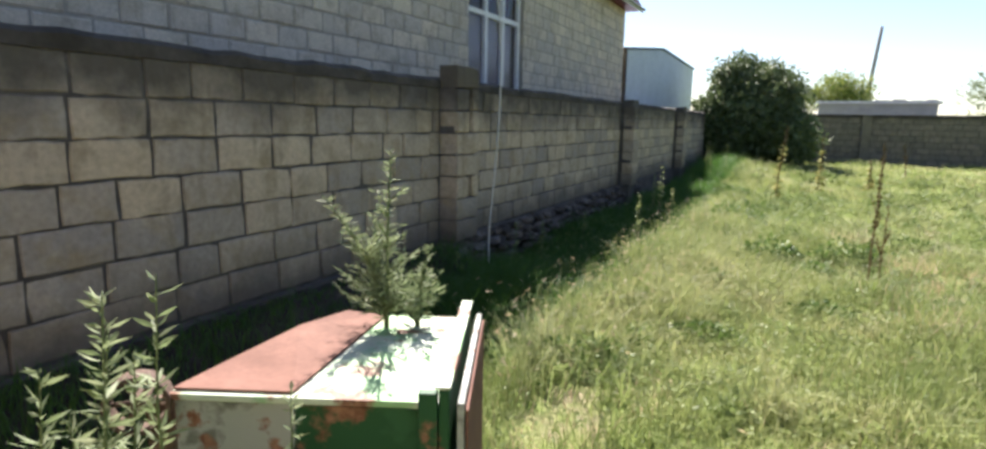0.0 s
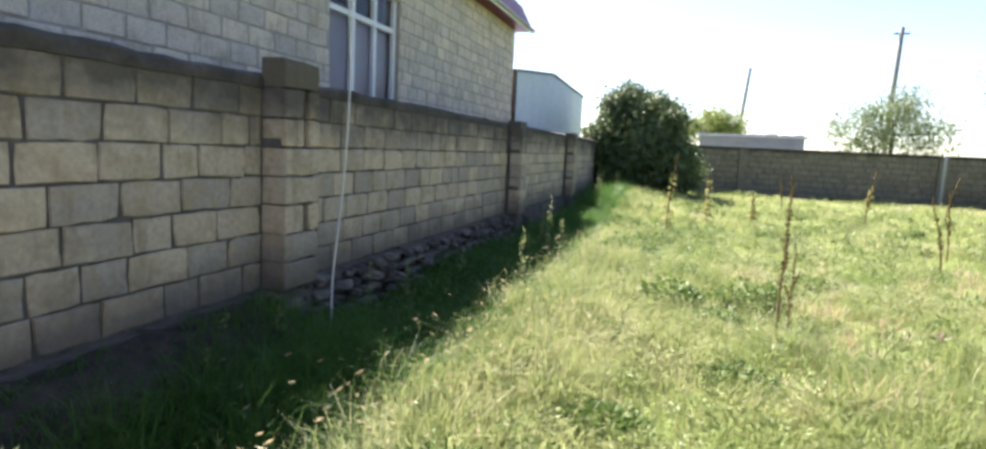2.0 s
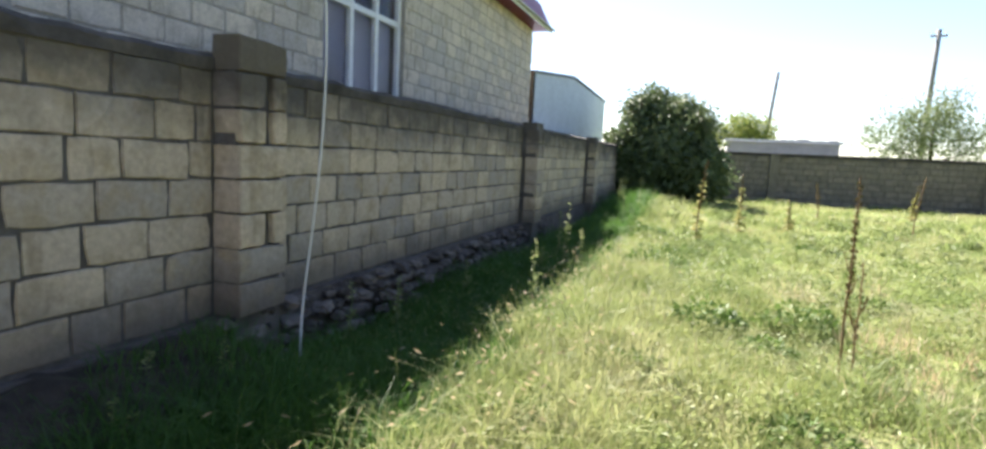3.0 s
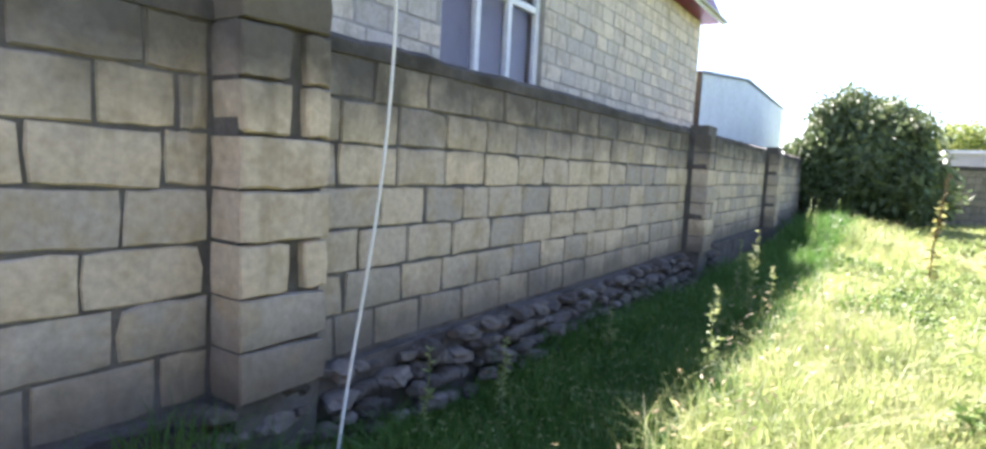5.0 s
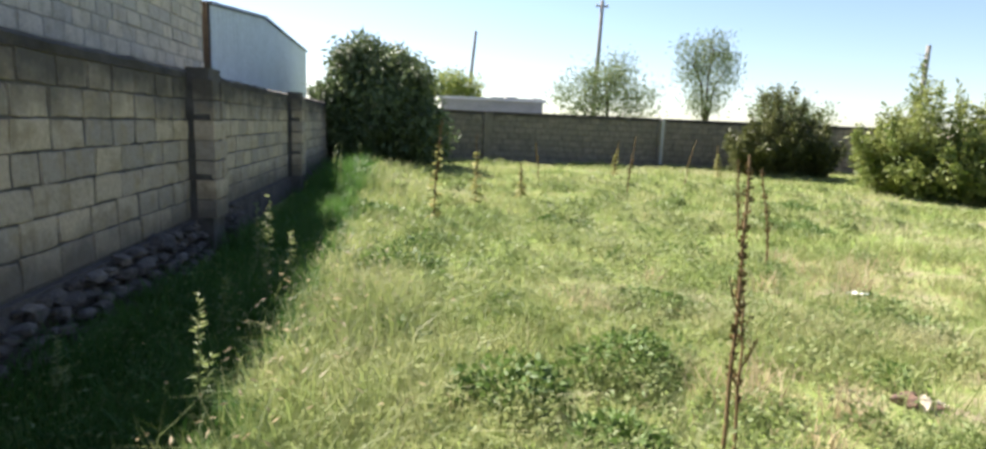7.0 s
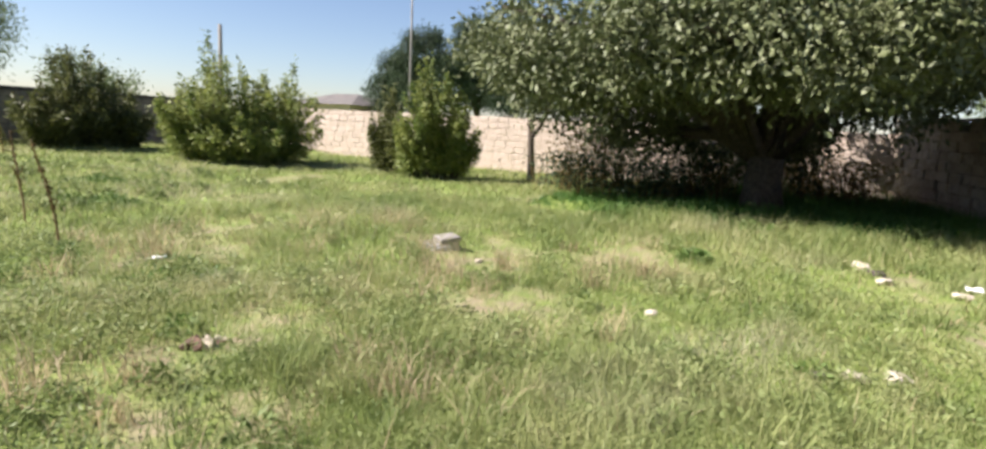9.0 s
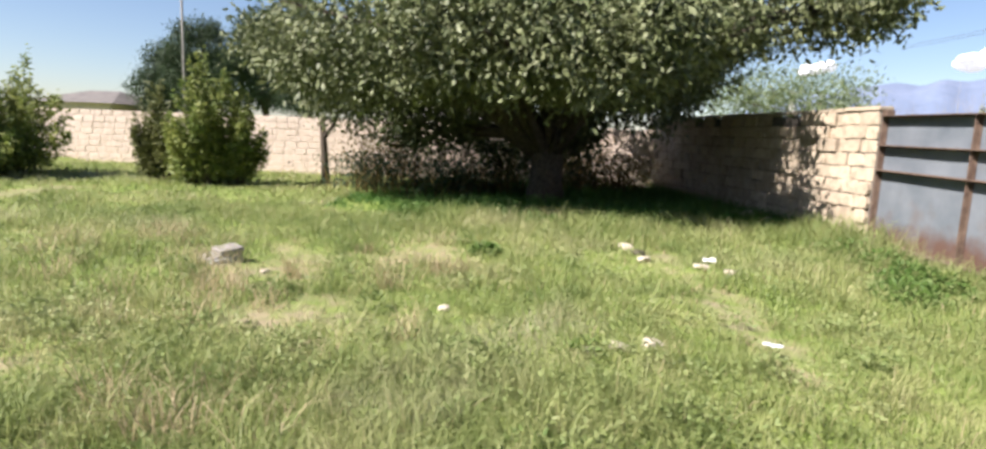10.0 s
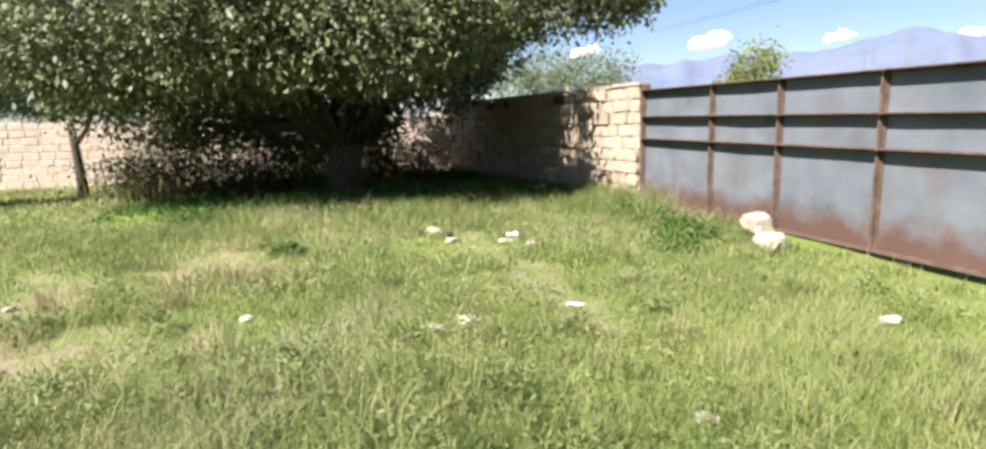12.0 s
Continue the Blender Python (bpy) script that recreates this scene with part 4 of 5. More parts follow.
shrub((17.2, 22.0, 0.15), [(0.0, 0.0, 0.9, 1.6), (1.0, -0.6, 0.7, 1.2)], 18, 90, 0.13, 0.045, M_HAZETREE, 46, "pale grey-green low shrub beside the wall")


# ---------- old machine in the weeds ----------
def paint_mat(name, paint, worn, thr, scale=3.0):
    """Old paint broken by rust and pale worn patches."""
    m, b = base_mat(name, 0.6)
    n, l = nodes_of(m)
    a = noise_node(n, l, scale, 6.0)
    c = noise_node(n, l, scale * 2.3, 6.0)
    f = noise_node(n, l, 40.0, 3.0)
    base = mix(n, l, maprange(n, l, a, thr, thr + 0.06), paint, worn)
    rust = ramp(n, [(0.3, (0.13, 0.05, 0.03)), (0.7, (0.32, 0.17, 0.11))])
    l.new(f, rust.inputs[0])
    col = mix(n, l, maprange(n, l, c, 0.56, 0.63), base, rust.outputs[0])
    l.new(col, b.inputs["Base Color"])
    bump(n, l, b, f, 0.25, 0.004)
    return m


M_GREEN = paint_mat("old_green_paint", (0.018, 0.08, 0.032), (0.028, 0.105, 0.045), 0.55)
M_PALEGREEN = paint_mat("faded_green_paint", (0.50, 0.56, 0.44), (0.26, 0.45, 0.22), 0.49)
M_OLDWHITE = paint_mat("old_white_paint", (0.36, 0.38, 0.36), (0.17, 0.18, 0.16), 0.5, 5.0)
M_REDRUST = simple_mat("red_rust_plate", (0.15, 0.072, 0.052), (0.23, 0.115, 0.085), 5.0, 0.85, 0.0, 0.3)
M_CHARD = simple_mat("charred_scrap", (0.05, 0.035, 0.03), (0.20, 0.12, 0.08), 18.0, 0.9, 0.0, 0.5)
M_CORD = simple_mat("white_cord", (0.70, 0.68, 0.60), (0.80, 0.78, 0.72), 12.0, 0.7)


def machine():
    m = empty("farm_machine", (0, 0, 0), label="old rusty green and white metal farm machine standing in weeds", category="farm machine")
    m.matrix_basis = Matrix.Translation((1.547, 1.072, 0)) @ Matrix.Rotation(radians(24.8), 4, "Z")
    W, D, T = 0.75, 0.705, 0.80
    # lower body: white panel, then green panel, on a rusty inner box
    part("body", bm_box((0.02, 0.02, 0.02), (W - 0.03, D - 0.02, T - 0.16), 0.006), M_RUST, m)
    part("back_panel", bm_box((0.39, D - 0.02, 0.06), (W - 0.03, D - 0.004, T - 0.02), 0.004), M_GREEN, m)
    part("front_panel", bm_box((0.0, 0.0, 0.06), (0.34, 0.018, T - 0.03), 0.004), M_OLDWHITE, m, "white panel with rust stains")
    part("front_panel", bm_box((0.345, -0.004, 0.06), (W - 0.02, 0.016, T - 0.03), 0.004), M_GREEN, m, "dark green panel")
    part("side_panel", bm_box((0.0, 0.02, 0.06), (0.016, D - 0.02, T - 0.2), 0.004), M_GREEN, m)
    # top: a folded sheet with a raised edge, rust plate over the back corner
    bm = bmesh.new()
    edge = [(-0.01, -0.017), (W, -0.017), (W, D), (0.43, D), (0.17, 0.44), (0.035, 0.17)]
    lo = [bm.verts.new((x, y, T - 0.018)) for x, y in edge]
    hi = [bm.verts.new((x, y, T)) for x, y in edge]
    bm.faces.new(list(reversed(lo)))
    bm.faces.new(hi)
    for i in range(len(edge)):
        k = (i + 1) % len(edge)
        bm.faces.new((lo[i], lo[k], hi[k], hi[i]))
    part("top_sheet", bm, M_PALEGREEN, m, "faded green top with pale and rusty blotches")
    part("front_lip", bm_box((-0.015, -0.032, T - 0.014), (W, -0.018, T + 0.006), 0.003), M_PALEGREEN, m)
    bm = bmesh.new()
    tri = [(0.0, 0.0), (0.34, 0.0), (0.40, 0.36), (0.45, 0.68), (0.31, 0.66), (0.19, 0.48), (0.06, 0.20)]
    lo = [bm.verts.new((x, y, T + 0.003)) for x, y in tri]
    hi = [bm.verts.new((x, y, T + 0.009 + 0.022 * (y > 0.3) * (x < 0.38))) for x, y in tri]
    bm.faces.new(list(reversed(lo)))
    bm.faces.new(hi)
    for i in range(len(tri)):
        k = (i + 1) % len(tri)
        bm.faces.new((lo[i], lo[k], hi[k], hi[i]))
    part("cover_plate", bm, M_REDRUST, m, "red-brown rusted plate")
    # flanged end: two upright boards with a gap
    part("end_flange", bm_box((W + 0.004, -0.05, 0.04), (W + 0.034, D + 0.03, T + 0.05), 0.006), M_GREEN, m)
    part("flange_lip", bm_box((W - 0.05, -0.06, 0.04), (W + 0.002, -0.03, T + 0.045), 0.005), M_GREEN, m)
    part("flange_top", bm_box((W - 0.005, -0.05, T + 0.052), (W + 0.036, D + 0.03, T + 0.06), 0.003), M_PALEGREEN, m)
    part("end_board", bm_box((W + 0.055, -0.06, 0.04), (W + 0.075, D, T + 0.02), 0.005), M_OLDWHITE, m, "pale edge board")
    part("end_plate", bm_box((W + 0.078, -0.055, 0.04), (W + 0.085, D - 0.02, T), 0.002), M_REDRUST, m)
    for y in (0.06, 0.36, 0.62):
        part("spacer", bm_box((W + 0.035, y, 0.3), (W + 0.054, y + 0.04, 0.36), 0.003), M_RUST, m)
    # belt pulley with six spokes
    bm = bmesh.new()
    R, n = 0.085, 26
    ring = []
    for i in range(n):
        a = 2 * math.pi * i / n
        ring.append([bm.verts.new((r * math.cos(a), y, r * math.sin(a))) for r, y in ((R, -0.03), (R, 0.03), (R - 0.014, 0.03), (R - 0.014, -0.03))])
    for i in range(n):
        p, q = ring[i], ring[(i + 1) % n]
        for k in range(4):
            bm.faces.new((p[k], p[(k + 1) % 4], q[(k + 1) % 4], q[k]))
    wheel = part("pulley", bm, M_RUST, m, "dark rusted spoked pulley", smooth=False)
    wheel.location = (-0.075, -0.04, T - 0.02)
    wheel.rotation_euler = (0, 0, radians(20))
    for k in range(6):
        a = math.pi * k / 3
        part("spoke", bm_tube([(0.015 * math.cos(a), 0, 0.015 * math.sin(a)), (0.075 * math.cos(a), 0, 0.075 * math.sin(a))], [0.008, 0.007], 6), M_RUST, wheel)
    part("hub", bm_tube([(0, -0.03, 0), (0, 0.10, 0)], [0.022, 0.018], 10), M_RUST, wheel)
    part("bearing_post", bm_box((-0.10, 0.02, 0.0), (-0.02, 0.09, T - 0.05), 0.008), M_RUST, m, "rusty bearing post")
    for x, y in ((0.03, 0.03), (W - 0.06, 0.03), (0.03, D - 0.06), (W - 0.06, D - 0.06)):
        part("foot", bm_box((x - 0.02, y - 0.02, -0.06), (x + 0.03, y + 0.03, 0.06), 0.004), M_RUST, m)
    return m


machine()


# ---------- weeds ----------
def weed(name, at, height, stems, seed, leaf_l, leaf_w, mat, label, lean=(0, 0), spread=0.12, head=0.0, dense=90, branch=True):
    """A leafy upright weed: stems with side twigs, narrow leaves all along."""
    t = empty(name, at, label=label, category="weed")
    rnd = random.Random(seed)
    rng = np.random.default_rng(seed)
    bm = bmesh.new()
    P, N = [], []
    for s in range(stems):
        h = height * (1 if s == 0 else rnd.uniform(0.45, 0.8))
        dx, dy = (lean[0], lean[1]) if s == 0 else (rnd.uniform(-1, 1) * spread * 1.6, rnd.uniform(-1, 1) * spread * 1.6)
        pts = [Vector((dx * u * u, dy * u * u, h * u)) + Vector((rnd.uniform(-0.01, 0.01), rnd.uniform(-0.01, 0.01), 0)) for u in (0, 0.25, 0.5, 0.75, 1)]
        bm_tube(pts, [0.008, 0.0065, 0.005, 0.0035, 0.0015], 5, bm)
        for k in range(int(dense * h / height)):
            u = rnd.uniform(0.12, 1.0)
            i = min(int(u * 4), 3)
            p = pts[i].lerp(pts[i + 1], u * 4 - i)
            a = k * 2.4 + rnd.uniform(-0.8, 0.8)
            d = Vector((math.cos(a), math.sin(a), 0.5 + head * u))
            if branch and u < 0.75 and rnd.random() < 0.35:
                bl = (1 - u) * rnd.uniform(0.2, 1.1) * spread * 1.7
                q = p + d.normalized() * bl
                bm_tube([p, q], [0.003, 0.0012], 4, bm)
                for w in range(6):
                    P.append(p.lerp(q, 0.3 + 0.14 * w))
                    N.append(d + Vector((rnd.uniform(-1, 1), rnd.uniform(-1, 1), rnd.uniform(-0.2, 0.9))))
            else:
                P.append(p)
                N.append(d)
    part("stem", bm, M_STEM, t)
    P, N = np.array([tuple(p) for p in P]), np.array([tuple(q) for q in N])
    n = len(P)
    z = P[:, 2] / height
    me = leaves("foliage", P, N, leaf_l * rng.uniform(0.6, 1.2, n) * (1.1 - 0.55 * np.clip(z, 0, 1)), leaf_w * rng.uniform(0.7, 1.2, n), mat, seed, 0.35)
    f = new("foliage", me)
    f.parent = t
    return t


M_FEATHER = leaf_mat("feathery_leaf", [(0.16, 0.21, 0.10), (0.24, 0.29, 0.15), (0.35, 0.39, 0.24)], 0.6, 0.35, 0.2)
L_WEED = "tall leafy green weed with narrow leaves"
weed("leafy_weed", (1.745, 1.79, 0.79), 0.66, 6, 61, 0.062, 0.0065, M_FEATHER, "feathery green weed growing over the machine top", (0.07, -0.05), 0.13, 0.5, 120)
weed("leafy_weed", (1.83, 1.86, 0.79), 0.31, 4, 62, 0.056, 0.009, M_FEATHER, "small feathery weed growing over the machine top", (0.06, 0.0), 0.08, 0.4, 60)
for i, (x, y, h, s) in enumerate(((1.75, 0.74, 1.20, 2), (1.80, 0.84, 1.22, 2), (1.67, 0.78, 1.10, 2), (1.62, 0.68, 1.02, 2), (1.68, 0.84, 1.0, 2))):
    weed("leafy_weed", (x, y, 0.0), h, s, 70 + i, 0.095, 0.012, M_FEATHER, L_WEED + " beside the machine", (0.04, 0.03), 0.05, 0.5, 120, False)
weed("leafy_weed", (1.95, 1.13, 0.0), 0.86, 3, 80, 0.07, 0.009, M_FEATHER, L_WEED + " in front of the machine", (-0.03, 0.0), 0.1, 0.4, 120)
for i, (x, y, h) in enumerate(((1.32, 7.3, 0.75), (1.16, 9.4, 0.95), (1.25, 9.8, 0.6), (0.84, 10.4, 0.7), (1.05, 8.6, 0.5), (0.95, 16.4, 1.0), (1.25, 17.0, 0.9), (0.75, 17.2, 0.9), (1.6, 16.2, 0.7))):
    weed("leafy_weed", (x, y, float(ground_z(x, y)) - 0.02), h, 2, 90 + i, 0.065, 0.012, M_WEED, "pale tall weed growing in the wall's shade", (0.03, -0.05), 0.06, 0.3, 80, False)
for i, (x, y, h) in enumerate(((0.42, 4.55, 0.4), (0.3, 4.2, 0.45), (0.45, 3.9, 0.35), (0.5, 6.3, 0.45), (0.42, 5.75, 0.5), (0.55, 7.6, 0.4))):
    weed("leafy_weed", (x, y, 0.0), h, 2, 110 + i, 0.06, 0.014, M_WEED, "small green weed at the wall footing", (0.0, 0.03), 0.06, 0.3, 45, False)


def stalk(at, height, seed, lean, label, pods=70, leafy_low=False, size=1.0):
    """A dried flower stalk set with pods, some side sprigs."""
    t = empty("dry_stalk", at, label=label, category="plant")
    rnd = random.Random(seed)
    rng = np.random.default_rng(seed)
    pts = [Vector((lean[0] * u ** 1.6 + rnd.uniform(-0.008, 0.008), lean[1] * u ** 1.6, height * u)) for u in [k / 8 for k in range(9)]]
    bm = bm_tube(pts, [0.011 * size * (1 - 0.06 * k) for k in range(9)], 6)
    sprigs = []
    for k in range(4):
        p = pts[3 + k // 2]
        a = rnd.uniform(0, 6.28)
        q = p + Vector((math.cos(a) * 0.06, math.sin(a) * 0.06, 0.12 + 0.1 * rnd.random()))
        bm_tube([p, p.lerp(q, 0.5) + Vector((0, 0, -0.02)), q], [0.005, 0.004, 0.002], 4, bm)
        sprigs.append((p, q))
    part("stem", bm, M_DRY, t)
    P, N = [], []
    for k in range(pods):
        u = rnd.uniform(0.28, 0.97)
        i = min(int(u * 8), 7)
        p = pts[i].lerp(pts[i + 1], u * 8 - i)
        a = rnd.uniform(0, 6.28)
        P.append(tuple(p + Vector((math.cos(a), math.sin(a), 0)) * 0.004))
        N.append((math.cos(a), math.sin(a), 0.7))
    for p, q in sprigs:
        for k in range(6):
            P.append(tuple(p.lerp(q, 0.3 + 0.12 * k)))
            N.append((rnd.uniform(-1, 1), rnd.uniform(-1, 1), 0.6))
    P, N = np.array(P), np.array(N)
    n = len(P)
    f = new("seed_spike", leaves("seed_spike", P, N, 0.030 * size * rng.uniform(0.6, 1.2, n), 0.022 * size * rng.uniform(0.7, 1.3, n), M_POD, seed, 0.1))
    f.parent = t
    f["kind"] = "stuff"
    if leafy_low:
        k = 70
        z = rng.uniform(0.05, 0.75, k) * height
        a = rng.uniform(0, 6.28, k)
        P = np.stack([lean[0] * (z / height) ** 1.6, lean[1] * (z / height) ** 1.6, z], 1)
        N = np.stack([np.cos(a), np.sin(a), np.full(k, 0.3)], 1)
        g = new("foliage", leaves("foliage", P, N, 0.16 * (1.2 - z / height), 0.05 * np.ones(k), M_YELLOWLEAF, seed + 1, 0.5))
        g.parent = t
    return t


M_POD = leaf_mat("brown_pod", [(0.09, 0.06, 0.025), (0.16, 0.10, 0.04), (0.12, 0.11, 0.04)], 0.8, 0.1, 0.1)
M_YELLOWLEAF = leaf_mat("yellowing_leaf", [(0.30, 0.28, 0.09), (0.22, 0.26, 0.08), (0.40, 0.36, 0.16)], 0.6, 0.35, 0.2)
stalk((3.75, 6.98, 0.0), 1.42, 201, (0.0, 0.05), "tall dry brown stalk studded with seed pods", 150)
stalk((3.84, 7.05, 0.0), 0.80, 202, (0.02, 0.1), "short dry side stalk beside the tall one", 40, size=0.8)
stalk((2.63, 13.4, 0.05), 1.5, 203, (0.1, 0.3), "yellowing tall stalk with drooping leaves", 60, True, 1.4)
stalk((3.42, 14.9, 0.1), 1.25, 204, (0.0, 0.2), "thin yellowing stalk with a few leaves", 40, True, 1.1)
stalk((4.45, 16.2, 0.1), 0.7, 205, (0.0, 0.1), "short dry stalk standing in the grass", 40, True, 1.2)
stalk((6.22, 10.6, 0.0), 1.15, 206, (-0.25, -0.1), "leaning dark dry stalk in the grass", 60, size=1.2)
stalk((7.0, 12.6, 0.0), 1.15, 207, (-0.05, 0.1), "thin dark dry stalk in the grass", 60, size=1.3)
stalk((6.9, 16.9, 0.1), 1.3, 208, (0.15, 0.1), "thin dry stalk near the far wall", 40, size=1.4)
stalk((9.2, 19.0, 0.15), 1.2, 209, (0.2, 0.0), "thin bent dry stalk near the far wall", 40, size=1.5)
stalk((5.6, 20.0, 0.2), 0.9, 210, (-0.1, 0.0), "short dry stalk near the far wall", 40, size=1.5)
stalk((8.0, 21.0, 0.2), 1.0, 211, (0.1, 0.0), "pale dry stalk near the far wall", 40, True, size=1.5)
stalk((11.4, 21.5, 0.2), 1.0, 212, (-0.1, 0.0), "pale dry stalk near the far wall", 40, True, size=1.5)


def clump(at, r, h, seed, label, n=420):
    """A low clump of broad-leaved weed."""
    t = empty("weed_clump", at, label=label, category="weed")
    tagged(t, group="weed clumps in the grass")
    rng = np.random.default_rng(seed)
    a = rng.uniform(0, 6.28, n)
    q = np.sqrt(rng.uniform(0, 1, n))
    x, y = q * r * np.cos(a), q * r * np.sin(a) * 0.75
    z = h * (1 - 0.8 * q ** 2) * rng.uniform(0.25, 1.0, n) * (0.7 + 0.3 * np.sin(9 * x + seed) * np.sin(8 * y))
    P = np.stack([x, y, z], 1)
    N = np.stack([np.cos(a) * q + rng.normal(size=n) * 0.5, np.sin(a) * q + rng.normal(size=n) * 0.5, rng.uniform(0.0, 0.9, n)], 1)
    f = new("foliage", leaves("foliage", P, N, 0.055 * rng.uniform(0.6, 1.3, n), 0.032 * rng.uniform(0.6, 1.3, n), M_CLUMP, seed, 0.2))
    f.parent = t
    k = 26
    s = np.stack([x[:k], y[:k], np.full(k, -0.02)], 1)
    g = new("stem", blades("stem", s, z[:k] + 0.05, np.full(k, 0.006), M_WEED, 0.3, seed + 5))
    g.parent = t
    g["kind"] = "stuff"
    return t


M_CLUMP = leaf_mat("clump_leaf", [(0.06, 0.12, 0.025), (0.095, 0.165, 0.036), (0.15, 0.215, 0.06)], 0.55, 0.3, 0.25)
for i, (x, y, r, h) in enumerate(((2.82, 7.6, 0.36, 0.42), (3.6, 8.0, 0.42, 0.40), (2.15, 10.5, 0.5, 0.46), (3.25, 7.1, 0.3, 0.2), (2.2, 8.6, 0.35, 0.2), (4.4, 9.4, 0.4, 0.2), (2.3, 6.2, 0.35, 0.24), (1.8, 5.0, 0.35, 0.26),
                                  (2.5, 4.6, 0.3, 0.16), (3.3, 5.6, 0.3, 0.15), (2.6, 12.0, 0.5, 0.22), (4.6, 13.5, 0.6, 0.2), (8.4, 13.4, 0.7, 0.3), (10.0, 16.0, 0.7, 0.25), (1.9, 3.6, 0.35, 0.25), (6.3, 8.6, 0.3, 0.18),
                                  (9.4, 0.1, 0.6, 0.4), (10.4, -0.1, 0.6, 0.4), (8.9, 0.5, 0.45, 0.3), (11.2, 0.0, 0.5, 0.35), (10.0, 4.9, 0.25, 0.18), (12.6, 4.2, 0.6, 0.35), (12.9, 6.5, 0.6, 0.35), (13.2, 2.2, 0.6, 0.35), (1.7, 14.0, 0.5, 0.3))):
    clump((x, y, float(ground_z(x, y))), r, h, 300 + i, "low dark green broad-leaved weed clump in the grass", int(1900 * r))


def seed_grass():
    """Fine seed heads above the grass at the shadow's edge, and small ground leaves between the blades."""
    rng = np.random.default_rng(77)
    n = 520
    x, y = rng.normal(1.75, 0.3, n), rng.uniform(2.4, 10.5, n)
    P = np.stack([x, y, ground_z(x, y)], 1)
    h = rng.uniform(0.28, 0.5, n)
    tagged(new("seed_grass", blades("seed_grass", P, h, np.full(n, 0.005), M_GRASS, 0.5, 78)), "thin yellowish seed stalks along the shaded strip", "grass", kind="stuff")
    a = rng.uniform(0, 6.28, n)
    hp = P + np.stack([np.cos(a) * 0.08, np.sin(a) * 0.08, h * 0.85], 1)
    N = np.stack([np.cos(a), np.sin(a), np.full(n, -0.3)], 1)
    tagged(new("seed_heads", leaves("seed_heads", hp, N, np.full(n, 0.05), np.full(n, 0.012), M_STRAW, 79, 0.2)), "drooping pale grass seed heads", "grass", kind="stuff")
    for nm, (x0, x1, y0, y1, d, L) in (("ground_leaves", (0.35, 6.5, 2.2, 10.5, 650, 0.04)), ("ground_leaves", (6.5, 12.5, -0.5, 10.5, 190, 0.045)), ("ground_leaves", (1.0, 6.5, 10.5, 16.0, 200, 0.06))):
        x, y = scatter(x0, x1, y0, y1, d, rng)
        dens = 0.5 + 0.5 * np.sin(1.9 * x + 1.3 * np.sin(1.7 * y)) * np.sin(1.6 * y + 2 * np.sin(1.1 * x))
        keep = (rng.uniform(0, 1, len(x)) < 0.35 + 0.65 * dens) & (rng.uniform(0, 1, len(x)) > 0.8 * bare_amount(x, y))
        x, y = x[keep], y[keep]
        k = len(x)
        P = np.stack([x, y, ground_z(x, y) + rng.uniform(0.01, 0.15, k)], 1)
        N = np.stack([rng.normal(size=k), rng.normal(size=k), rng.uniform(0, 0.8, k)], 1)
        tagged(new(nm, leaves(nm, P, N, L * rng.uniform(0.5, 1.3, k), L * 0.5 * rng.uniform(0.6, 1.2, k), M_WEED, 83, 0.1)), "small weed leaves mixed into the grass", "weeds", kind="stuff")


seed_grass()


def tufts():
    """Taller arching grass tufts, green and straw, in the open grass."""
    rng = np.random.default_rng(131)
    for nm, k, box, hh, mt, lb in (("tall_grass", 150, (2.2, 12.5, 0.2, 12.5), 0.34, M_GRASS, "taller arching green grass tufts in the yard"), ("tall_grass", 95, (3.7, 6.2, 3.4, 6.8), 0.34, M_GRASS, "taller arching green grass tufts in the yard"),
                                   ("tall_grass", 110, (1.5, 2.35, 2.7, 9.5), 0.42, M_GRASS, "taller arching green grass tufts in the yard"),
                                   # Tufts by the wall carry painted shade in their green.
                                   ("straw_tuft", 60, (3.6, 10.5, 5.0, 11.0), 0.34, M_STRAW, "dry straw tufts beside the bare soil"), ("shade_tuft", 130, (0.3, 1.5, 3.0, 13.0), 0.36, M_SHADEGRASS, "grass tufts along the wall, darkened green to paint their shade"),
                                   ("shade_tuft", 110, (0.2, 1.1, 2.6, 4.8), 0.46, M_SHADEGRASS, "grass tufts along the wall, darkened green to paint their shade")):
        cx, cy = rng.uniform(box[0], box[1], k), rng.uniform(box[2], box[3], k)
        keep = ~((cx < 3.2) & (cy < 2.9))
        cx, cy = cx[keep], cy[keep]
        n = 46
        r = rng.uniform(0.05, 0.16, len(cx))
        x = np.repeat(cx, n) + rng.normal(size=len(cx) * n) * np.repeat(r, n)
        y = np.repeat(cy, n) + rng.normal(size=len(cx) * n) * np.repeat(r, n)
        P = np.stack([x, y, ground_z(x, y)], 1)
        h = np.repeat(rng.uniform(0.6, 1.2, len(cx)), n) * hh * rng.uniform(0.5, 1.1, len(x))
        tagged(new(nm, blades(nm, P, h, np.full(len(x), 0.007), mt, 0.75, 132)), lb, "grass", kind="stuff")


